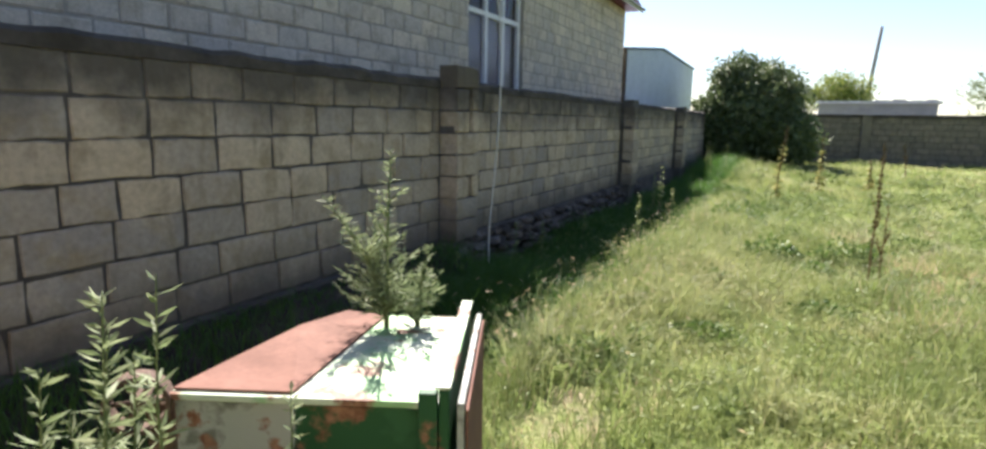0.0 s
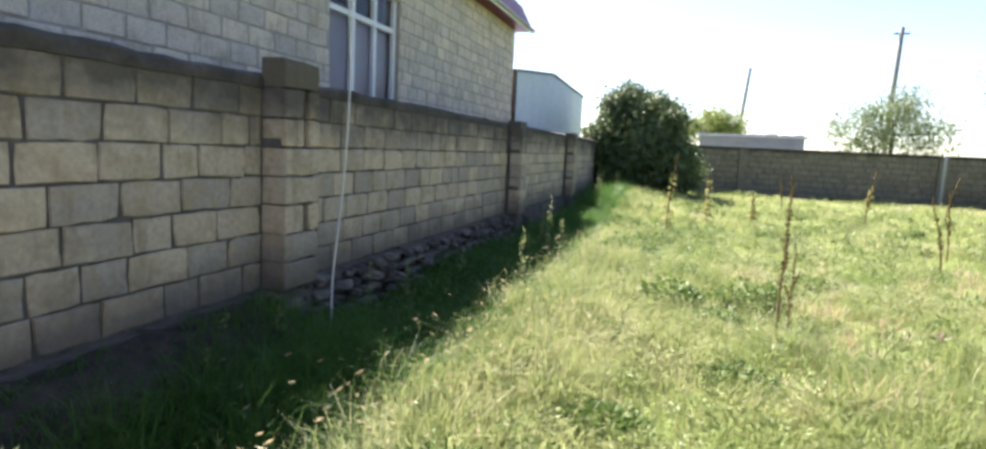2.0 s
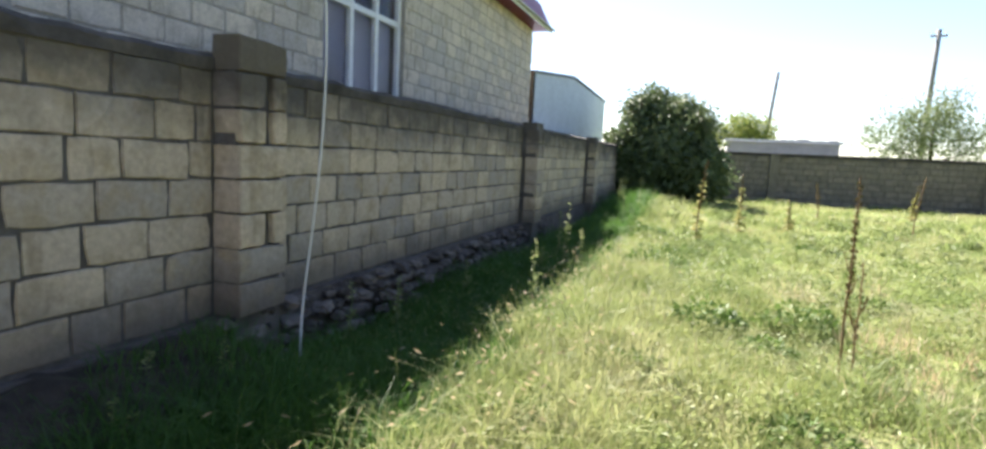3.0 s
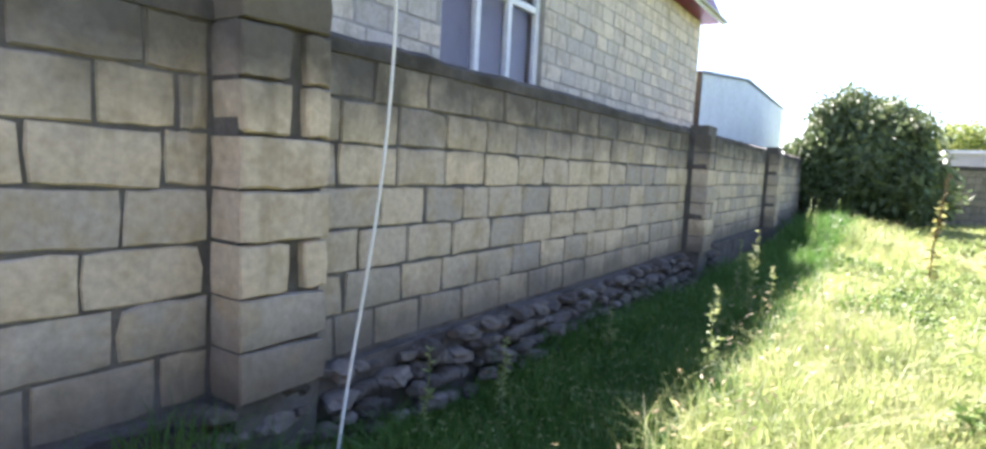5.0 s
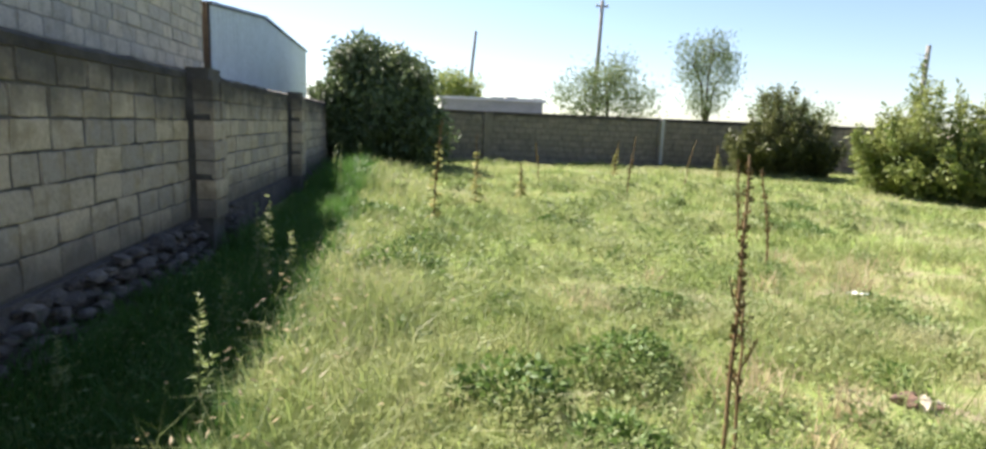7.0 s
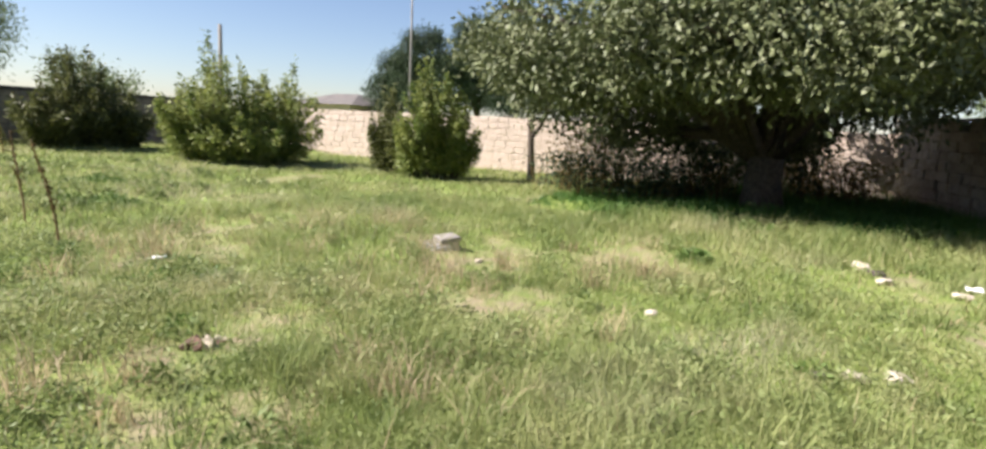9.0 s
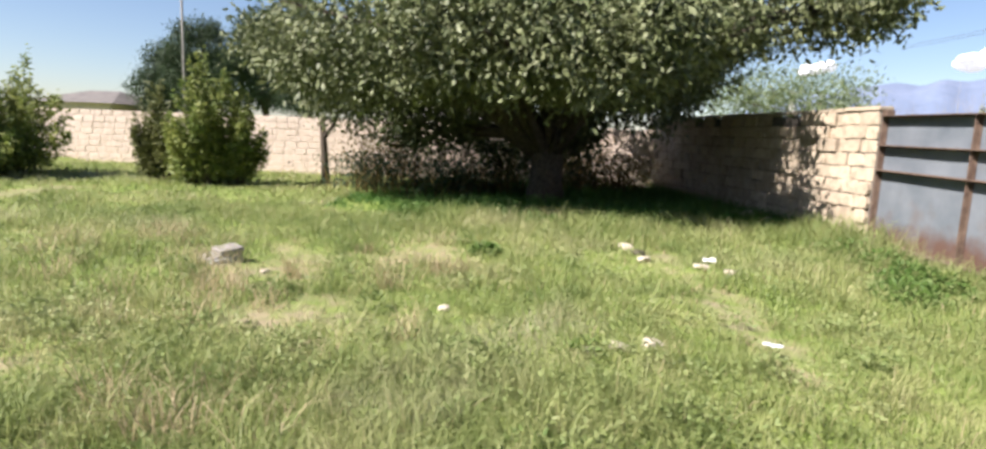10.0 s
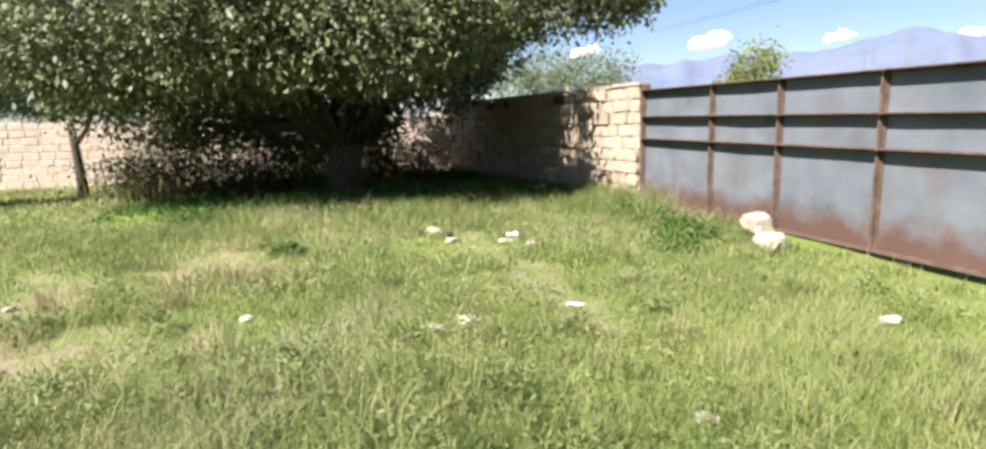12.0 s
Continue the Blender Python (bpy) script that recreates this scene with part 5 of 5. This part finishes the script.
tufts()


def ground_cover():
    """Lumpy leafy weeds all over the open grass."""
    rng = np.random.default_rng(171)
    for box, k, m, L in (((1.75, 6.6, 3.2, 14.0), 330, M_WEED, 0.05), ((1.6, 6.6, 3.2, 14.0), 36, M_CLUMP, 0.05), ((6.0, 13.0, -0.4, 11.5), 150, M_WEED, 0.05), ((2.0, 13.0, 13.0, 20.0), 120, M_WEED, 0.09)):
        cx, cy = rng.uniform(box[0], box[1], k), rng.uniform(box[2], box[3], k)
        ok = rng.uniform(0, 1, k) > bare_amount(cx, cy)
        cx, cy = cx[ok], cy[ok]
        n = 120
        r = np.repeat(rng.uniform(0.10, 0.30, len(cx)), n)
        h = np.repeat(rng.uniform(0.10, 0.24, len(cx)), n)
        a = rng.uniform(0, 6.28, len(r))
        q = np.sqrt(rng.uniform(0, 1, len(r)))
        x, y = np.repeat(cx, n) + r * q * np.cos(a), np.repeat(cy, n) + r * q * np.sin(a)
        z = ground_z(x, y) + h * (1 - 0.75 * q ** 2) * rng.uniform(0.35, 1.0, len(r))
        N = np.stack([np.cos(a) * q + rng.normal(size=len(r)) * 0.5, np.sin(a) * q + rng.normal(size=len(r)) * 0.5, rng.uniform(0.1, 1.0, len(r))], 1)
        tagged(new("ground_cover", leaves("ground_cover", np.stack([x, y, z], 1), N, L * rng.uniform(0.5, 1.3, len(r)), L * 0.42 * rng.uniform(0.6, 1.2, len(r)), m, 172, 0.15)), "low leafy weeds growing through the grass", "weeds", kind="stuff")


ground_cover()


def brush():
    """Dry brush and undergrowth behind the broad tree."""
    rng = np.random.default_rng(55)
    for i, (x, y, r, h, m) in enumerate(((18.4, 8.6, 1.0, 1.4, M_DRYLEAF), (18.8, 6.8, 1.2, 1.5, M_PINE), (19.0, 3.4, 1.0, 1.3, M_PINE), (20.4, 3.2, 0.9, 1.7, M_DRYLEAF), (19.4, 2.2, 0.7, 1.0, M_DRYLEAF), (16.6, 8.4, 1.0, 0.9, M_PINE), (17.4, 5.6, 1.1, 1.3, M_PINE), (19.6, 5.2, 1.2, 1.5, M_PINE), (19.8, 8.2, 1.1, 1.5, M_PINE), (16.4, 6.4, 0.9, 0.8, M_PINE))):
        t = empty("brush", (x, y, 0.05), label="dry brown undergrowth of twigs and leaves under the tree", category="undergrowth")
        n = 120
        P = np.stack([rng.normal(0, r / 2, n), rng.normal(0, r / 2, n), np.zeros(n)], 1)
        a = new("brushwood", blades("brushwood", P, h * rng.uniform(0.5, 1.1, n), np.full(n, 0.018), M_POD, 0.3, 56 + i))
        a.parent = t
        a["kind"] = "stuff"
        n = 1100
        P = np.stack([rng.normal(0, r / 2, n), rng.normal(0, r / 2, n), h * rng.uniform(0.1, 1.0, n)], 1)
        f = new("foliage", leaves("foliage", P, rng.normal(size=(n, 3)), np.full(n, 0.10), np.full(n, 0.045), m, 66 + i, 0.3))
        f.parent = t


M_DRYLEAF = leaf_mat("dry_leaf", [(0.20, 0.13, 0.06), (0.28, 0.20, 0.09), (0.14, 0.13, 0.05)], 0.7, 0.25, 0.1)
brush()
st = empty("dead_trunk", (18.5, 10.15, 0.0), label="dark bare upright trunk before the pinkish wall", category="tree trunk")
part("trunk", bm_tube([(0, 0, 0), (0.02, 0.03, 0.6), (-0.03, 0.05, 1.2), (0.03, 0.12, 1.8)], [0.13, 0.10, 0.09, 0.07], 9), M_BARK, st, smooth=True)
part("branch", bm_tube([(-0.02, 0.05, 1.2), (-0.2, -0.3, 1.6), (-0.4, -0.6, 2.1)], [0.06, 0.05, 0.03], 7), M_BARK, st, smooth=True)


# ---------- cord ----------
def cord():
    cu = bpy.data.curves.new("cord", "CURVE")
    cu.dimensions = "3D"
    cu.bevel_depth = 0.0075
    cu.bevel_resolution = 2
    sp = cu.splines.new("NURBS")
    pts = [(-1.03, 5.72, 4.58), (-0.5, 5.70, 4.1), (0.1, 5.66, 3.3), (0.28, 5.62, 2.6), (0.29, 5.62, 1.9), (0.285, 5.57, 1.3), (0.285, 5.47, 0.75), (0.30, 5.35, 0.3), (0.42, 5.2, 0.03)]
    sp.points.add(len(pts) - 1)
    for p, q in zip(sp.points, pts):
        p.co = (*q, 1)
    sp.order_u = 4
    sp.use_endpoint_u = True
    ob = new("cord", cu)
    cu.materials.append(M_CORD)
    return tagged(ob, "thin white cord hanging slack from the eave to grass", "cord")


cord()


# ---------- loose stones and rubbish ----------
def stone(name, at, size, mat, seed, label, category="stone", flat=0.7, turn=0.0):
    ob = new(name, stone_mesh(name, seed, mat, flat, 0.35, 2))
    ob.location = at
    ob.scale = size
    ob.rotation_euler = (0.1 * math.sin(seed), 0.1 * math.cos(seed), turn)
    return tagged(ob, label, category)


stone("boulder", (8.42, -0.38, 0.10), (0.50, 0.40, 0.34), M_PALE, 13, "large pale whitish stone resting near the gate")
stone("boulder", (8.62, -0.36, 0.29), (0.46, 0.40, 0.42), M_PALE, 16, "rounded whitish stone balanced on another stone")
for i, (x, y, s, lb) in enumerate(((6.82, 3.38, 0.24, "flat pale stone"), (6.75, 3.62, 0.2, "flat pale stone"), (6.42, 4.34, 0.16, "small pale stone"), (6.68, 3.83, 0.17, "small grey stone"), (5.19, 2.5, 0.17, "pale rounded stone"),
                                   (10.05, 2.94, 0.22, "flat pale stone"), (10.93, 3.05, 0.34, "flat pale stone"), (9.71, 2.33, 0.24, "flat pale stone"), (9.4, 2.1, 0.24, "flat pale stone"), (10.5, 2.95, 0.25, "flat grey stone"), (5.95, 0.59, 0.2, "pale rounded stone"),
                                   (7.56, 5.0, 0.14, "small pale stone"), (14.2, -0.35, 0.35, "pale broken stone"), (14.9, -0.15, 0.3, "pale broken stone"), (13.3, -0.55, 0.32, "pale broken stone"), (15.8, 0.1, 0.4, "pale broken stone"),
                                   (16.6, 0.35, 0.35, "pale broken stone"), (15.3, 0.05, 0.5, "pale broken stone"), (13.8, -0.4, 0.28, "pale broken stone"), (14.5, 4.6, 0.5, "flat grey stone"), (8.4, 7.0, 0.14, "small pale stone"))):
    m = M_RUBBLE if "grey" in lb else M_PALE
    stone("stone", (x, y, float(ground_z(x, y)) + s * 0.12), (s * 0.9, s * 0.7, s * 0.55), m, 20 + i, lb + (" lying in the grass" if x < 13 or x == 14.5 else " at the foot of the wall"), "stone", 0.7, i * 1.1)


M_GREYSTONE = stone_mat("grey_concrete", (0.34, 0.32, 0.29), (0.27, 0.25, 0.23), (0.20, 0.185, 0.165))


def broken_block():
    t = empty("broken_block", (8.8, 7.68, 0.0), label="broken hollow grey concrete block lying in grass", category="concrete block")
    t.rotation_euler = (0.06, -0.08, radians(-35))
    bm = bm_box((-0.19, -0.12, -0.03), (0.19, 0.12, 0.10), 0.012)
    for v in bm.verts:
        v.co += Vector((noise.noise(v.co * 9), noise.noise(v.co * 9 + Vector((5, 0, 0))), noise.noise(v.co * 9 + Vector((0, 5, 0))))) * 0.015
    part("body", bm, M_GREYSTONE, t)
    part("top_slab", bm_box((-0.06, -0.13, 0.103), (0.20, 0.11, 0.16), 0.014), M_GREYSTONE, t, "darker broken slab")
    part("face_shell", bm_box((-0.19, -0.16, -0.03), (0.05, -0.125, 0.08), 0.006), M_CONC, t)
    return t


broken_block()


def scrap():
    t = empty("burnt_scrap", (5.2, 7.45, 0.0), label="small heap of burnt brown scrap on bare soil", category="rubbish")
    rnd = random.Random(8)
    for k in range(9):
        me = stone_mesh("fragment", 60 + k, M_CHARD if k % 3 else M_PALE, 0.6, 0.5, 1)
        ob = new("fragment", me)
        ob.parent = t
        s = rnd.uniform(0.05, 0.13)
        ob.scale = (s * 1.3, s, s)
        ob.location = (rnd.uniform(-0.14, 0.14), rnd.uniform(-0.09, 0.09), s * 0.25)
        ob.rotation_euler = (rnd.random(), rnd.random(), rnd.uniform(0, 6))
    return t


scrap()


def crumpled(at, size, seed, label):
    bm = bmesh.new()
    bmesh.ops.create_grid(bm, x_segments=7, y_segments=6, size=size)
    for v in bm.verts:
        v.co.z = 0.03 + 0.5 * size * abs(noise.noise(v.co * 12 + Vector((seed, 0, 0)))) + 0.02
        v.co.x += 0.03 * noise.noise(v.co * 20)
    bmesh.ops.solidify(bm, geom=bm.faces[:], thickness=0.002)
    ob = part("paper_scrap", bm, M_WHITE, None)
    ob.location = at
    ob.rotation_euler = (0.1, 0.1, seed)
    return tagged(ob, label, "litter")


crumpled((6.84, 2.55, 0.05), 0.06, 1, "crumpled white scrap lying in the grass")
crumpled((6.38, 9.4, 0.05), 0.07, 2, "crumpled white scrap lying in the grass")
crumpled((9.9, 2.2, 0.05), 0.07, 3, "crumpled white scrap lying in the grass")


# ---------- beyond the walls ----------
def pole(name, at, height, r0, r1, label, lean=(0, 0), arm=None, mat=None):
    t = empty(name, at, label=label, category="pole")
    part("shaft", bm_tube([(0, 0, 0), (lean[0] / 2, lean[1] / 2, height / 2), (lean[0], lean[1], height)], [r0, (r0 + r1) / 2, r1], 10), mat or M_POLE, t, smooth=True)
    if arm == "cross":
        part("crossarm", bm_box((lean[0] - 0.5, lean[1] - 0.06, height - 0.5), (lean[0] + 0.5, lean[1] + 0.06, height - 0.38), 0.01), M_POLE, t)
        for x in (-0.42, 0.0, 0.42):
            part("insulator", bm_tube([(lean[0] + x, lean[1], height - 0.38), (lean[0] + x, lean[1], height - 0.2)], [0.05, 0.035], 8), M_WHITE, t)
    if arm == "lamp":
        part("bracket", bm_tube([(0, 0, height - 0.1), (-0.1, 0.5, height + 0.25), (-0.1, 1.0, height + 0.3)], [0.05, 0.04, 0.03], 8), M_POLE, t)
        part("lamp_head", bm_box((-0.25, 0.9, height + 0.2), (0.05, 1.6, height + 0.36), 0.05), M_CONC, t)
    return t


pole("wooden_pole", (6.6, 54.0, 0), 8.8, 0.16, 0.12, "leaning grey wooden pole beyond the far wall", (0.7, 0.0))
pole("power_pole", (16.4, 51.0, 0), 11.2, 0.19, 0.14, "grey power pole with a crossarm beyond the wall", (0.2, 0), "cross")
pole("wooden_pole", (45.0, 51.2, 0), 9.5, 0.22, 0.18, "dark wooden pole beyond the shrubs")
pole("street_lamp", (40.0, 27.5, 0), 10.7, 0.11, 0.06, "thin grey street lamp behind the pinkish wall", (0, 0), "lamp", M_POLE)
pole("concrete_post", (35.0, -8.0, 0), 4.2, 0.16, 0.14, "pale concrete post behind the tan wall", (0, 0), None, M_CONC)
wp = new("white_post", bm_to_mesh("white_post", bm_box((11.40, 25.84, 0.0), (11.50, 25.93, 2.0), 0.01), M_CONC))
tagged(wp, "white painted post standing against the far wall", "post")


def outbuilding():
    t = empty("outbuilding", (3.4, 27.6, 0), label="low white flat-roofed outbuilding behind the far wall", category="building")
    part("wall", bm_box((0, 0, 0), (3.9, 3.0, 2.42), 0.01), M_CONC, t)
    part("roof", bm_box((-0.1, -0.1, 2.42), (4.0, 3.1, 2.52), 0.01), M_WHITE, t)
    for i, (x, w) in enumerate(((1.9, 0.5), (2.5, 0.45), (3.1, 0.4), (3.6, 0.35))):
        part("roof_sheet", bm_box((x, 0.2 + 0.1 * i, 2.53), (x + w, 0.9, 2.57 + 0.03 * (i % 2)), 0.008), M_POLE, t)
    return t


outbuilding()


def far_house(at, w, d, h, ridge, wallm, roofm, label):
    t = empty("far_house", at, label=label, category="house")
    part("wall", bm_box((-w / 2, -d / 2, 0), (w / 2, d / 2, h)), wallm, t)
    bm = bmesh.new()
    e = 0.5
    c = [bm.verts.new(p) for p in ((-w / 2 - e, -d / 2 - e, h), (w / 2 + e, -d / 2 - e, h), (w / 2 + e, d / 2 + e, h), (-w / 2 - e, d / 2 + e, h))]
    r = [bm.verts.new((0, -d / 5, ridge)), bm.verts.new((0, d / 5, ridge))]
    bm.faces.new((c[0], c[1], r[0]))
    bm.faces.new((c[2], c[3], r[1]))
    bm.faces.new((c[1], c[2], r[1], r[0]))
    bm.faces.new((c[3], c[0], r[0], r[1]))
    bm.faces.new(list(reversed(c)))
    part("roof", bm, roofm, t)
    return t


M_SLATE = simple_mat("grey_slate_roof", (0.11, 0.10, 0.095), (0.17, 0.155, 0.14), 1.0, 0.8)
far_house((46, 37.5, 0), 7, 6, 2.6, 3.6, M_PINK, M_SLATE, "low house with a grey hipped roof behind the wall")
far_house((38, 9, 0), 8, 9, 2.0, 3.4, M_CONC, M_SLATE, "low pale house with a grey roof behind the tree")

L_PALE = "pale open-crowned tree beyond the far wall"
tree("far_tree", (12.6, 36, 0), [(0, 0, 3.4, 1.8, 1.6, 1.5), (-1.5, 0, 2.6, 1.4, 1.2, 1.2), (1.7, 0, 2.6, 1.4, 1.2, 1.1), (0.2, 0, 4.5, 0.8, 0.8, 0.8)], 360, 16, 0.24, 0.07, M_HAZETREE, 401, 0.12, L_PALE, "tree", 1.0, 0.3, 0.2)
tree("far_tree", (18.1, 36, 0), [(0, 0, 4.4, 1.3, 1.3, 1.5), (-1.0, 0, 5.2, 0.7, 0.7, 1.3), (0.2, 0, 5.9, 0.6, 0.6, 1.1), (1.1, 0, 5.0, 0.7, 0.7, 1.3), (0, 0, 3.2, 1.2, 1.2, 0.9)], 330, 14, 0.24, 0.06, M_HAZETREE, 402, 0.13, "thin upright-branched tree beyond the far wall", "tree", 1.6, 0.26, -0.2)
tree("far_tree", (4.3, 36, 0), [(0, 0, 3.2, 1.3, 1.2, 1.0), (0.6, 0, 2.6, 0.9, 0.9, 0.8)], 330, 16, 0.2, 0.08, M_BUSH, 403, 0.12, "round green tree beyond the far wall", "tree", 1.0, 0.22, 0.2)
tree("far_tree", (22.5, 36, 0), [(0, 0, 2.6, 1.6, 1.4, 1.3), (1.6, 0, 2.2, 1.3, 1.1, 1.0)], 240, 16, 0.24, 0.08, M_HAZETREE, 404, 0.12, L_PALE, "tree", 1.0, 0.3, 0.2)
for i, (x, y, h) in enumerate(((43, 28.0, 8.4), (44, 24.2, 9.2), (45, 31.5, 6.6), (44, 21.0, 8.6))):
    tree("pine_tree", (x, y, 0), [(0, 0, h * 0.75, 1.9, 2.1, 1.4), (0, 1.5, h * 0.58, 1.7, 1.9, 1.2), (0, -1.6, h * 0.62, 1.8, 1.9, 1.2), (0, 0.3, h * 0.92, 1.2, 1.3, 0.9), (0, 0, h * 0.4, 1.9, 2.3, 1.2)],
         900, 24, 0.26, 0.07, M_PINE, 410 + i, 0.25, "dark pine tree behind the pinkish wall", "tree", 2.2, 0.26, 0.0)
tree("far_tree", (30.5, -7.5, 0), [(0, 0, 3.6, 1.9, 1.6, 1.5), (-1.8, 0, 3.0, 1.4, 1.3, 1.1), (2.2, 1.2, 3.9, 1.8, 1.6, 1.5), (3.4, 2.6, 3.6, 1.5, 1.5, 1.3)], 520, 16, 0.2, 0.07, M_HAZETREE, 420, 0.1, "pale olive tree behind the tan wall", "tree", 1.0, 0.28, 0.2)
tree("far_tree", (24.5, -12, 0), [(0, 0, 3.6, 0.9, 0.9, 0.9), (0.5, 0, 2.9, 1.1, 1.0, 0.7)], 160, 14, 0.22, 0.08, M_BUSH, 421, 0.1, "small round tree behind the gate", "tree", 1.0, 0.24, 0.2)


def reeds():
    rng = np.random.default_rng(91)
    n = 2600
    x, y = rng.uniform(3.5, 24, n), rng.uniform(-3.2, -1.6, n)
    P = np.stack([x, y, np.zeros(n)], 1)
    ob = new("reeds", blades("reeds", P, rng.uniform(1.8, 2.62, n), rng.uniform(0.008, 0.02, n), M_STRAW, 0.18, 92))
    return tagged(ob, "dry tall weeds growing behind the gate", "weeds", kind="stuff")


reeds()


def power_line():
    cu = bpy.data.curves.new("power_line", "CURVE")
    cu.dimensions = "3D"
    cu.bevel_depth = 0.012
    for k in range(2):
        sp = cu.splines.new("POLY")
        sp.points.add(16)
        for i, p in enumerate(sp.points):
            u = i / 16
            p.co = (60 - 75 * u, -26 + 16 * u - 0.6 * k, 10.2 - 4.2 * u - 2.5 * u * (1 - u) + 0.35 * k, 1)
    cu.materials.append(M_BARK)
    return tagged(new("power_line", cu), "thin dark overhead wires crossing the sky", "wire", kind="structure")


power_line()


# ---------- mountains and clouds ----------
def ridge_height(a):
    """Rise of the skyline, in degrees, at a degrees from south towards east."""
    e = 5.3 / (1 + math.exp((a - 74) / 5.0)) / (1 + math.exp(-(a - 18) / 4.0))
    e += 1.25 * math.exp(-((a - 42.6) / 3.4) ** 2) + 0.35 * math.exp(-((a - 54) / 4.0) ** 2) + 0.25 * math.exp(-((a - 64) / 3.0) ** 2)
    return e + 0.12 * noise.noise(Vector((a * 0.35, 0, 0))) + 0.05 * noise.noise(Vector((a * 1.3, 3, 0)))


def mountains():
    """A long range south-east of the yard, with folds running down its face."""
    V, F = [], []
    na, nd = 220, 14
    for i in range(na + 1):
        a = 5 + 95 * i / na
        for k in range(nd + 1):
            u = k / nd
            d = 1300 + 1300 * u
            top = math.tan(radians(ridge_height(a))) * 2300
            z = top * math.sin(min(u / 0.77, 1) * math.pi / 2) ** 1.6 if u < 0.77 else top * (1 - 0.5 * (u - 0.77) / 0.23)
            z *= 1 + 0.22 * (1 - u) * noise.noise(Vector((a * 0.6, u * 3, 1.0))) if u < 0.77 else 1
            V.append((2.6 + d * math.sin(radians(a)), 4.2 - d * math.cos(radians(a)), z - 3))
    for i in range(na):
        for k in range(nd):
            o = i * (nd + 1) + k
            F.append((o, o + nd + 1, o + nd + 2, o + 1))
    return tagged(new("backdrop", mesh_from("backdrop", V, F, M_MOUNT, True)), "wooded mountain range on the horizon, blue haze painted into its colour", "mountain", kind="structure")


# Woodland colour with the blue of distance haze mixed in.
M_MOUNT = simple_mat("haze_tinted_woodland", (0.12, 0.155, 0.23), (0.155, 0.19, 0.27), 0.006, 1.0, 0.0, 0.0)
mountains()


def cloud(at, size, seed):
    rnd = random.Random(seed)
    bm = bmesh.new()
    for k in range(16):
        m = Matrix.Translation((rnd.uniform(-1, 1) * size, rnd.uniform(-0.3, 0.3) * size, rnd.uniform(0, 0.32) * size * (1 - 0.4 * k / 16))) @ Matrix.Diagonal((rnd.uniform(0.25, 0.5), rnd.uniform(0.2, 0.35), rnd.uniform(0.13, 0.26), 1))
        bmesh.ops.create_icosphere(bm, subdivisions=3, radius=size, matrix=m)
    for v in bm.verts:
        v.co += v.co.normalized() * (noise.noise(v.co * 0.012) * 22 + noise.noise(v.co * 0.04) * 8)
    ob = part("cloud", bm, M_CLOUD, None, smooth=True)
    ob.location = at
    return tagged(ob, "small white fair-weather cloud over the mountains", "cloud", kind="structure")


M_CLOUD, _cb = base_mat("cloud_glow_white", 1.0)
_cb.inputs["Base Color"].default_value = (0.9, 0.9, 0.92, 1)
# Sunlit brightness is put in as a glow; the cloud is no lamp.
_cb.inputs["Emission Color"].default_value = (0.95, 0.97, 1.0, 1)
_cb.inputs["Emission Strength"].default_value = 0.28
cloud((3240, -2080, 430), 150, 1)
cloud((2797, -2600, 415), 90, 2)
cloud((2112, -2650, 322), 110, 3)
cloud((3700, -1500, 430), 120, 4)
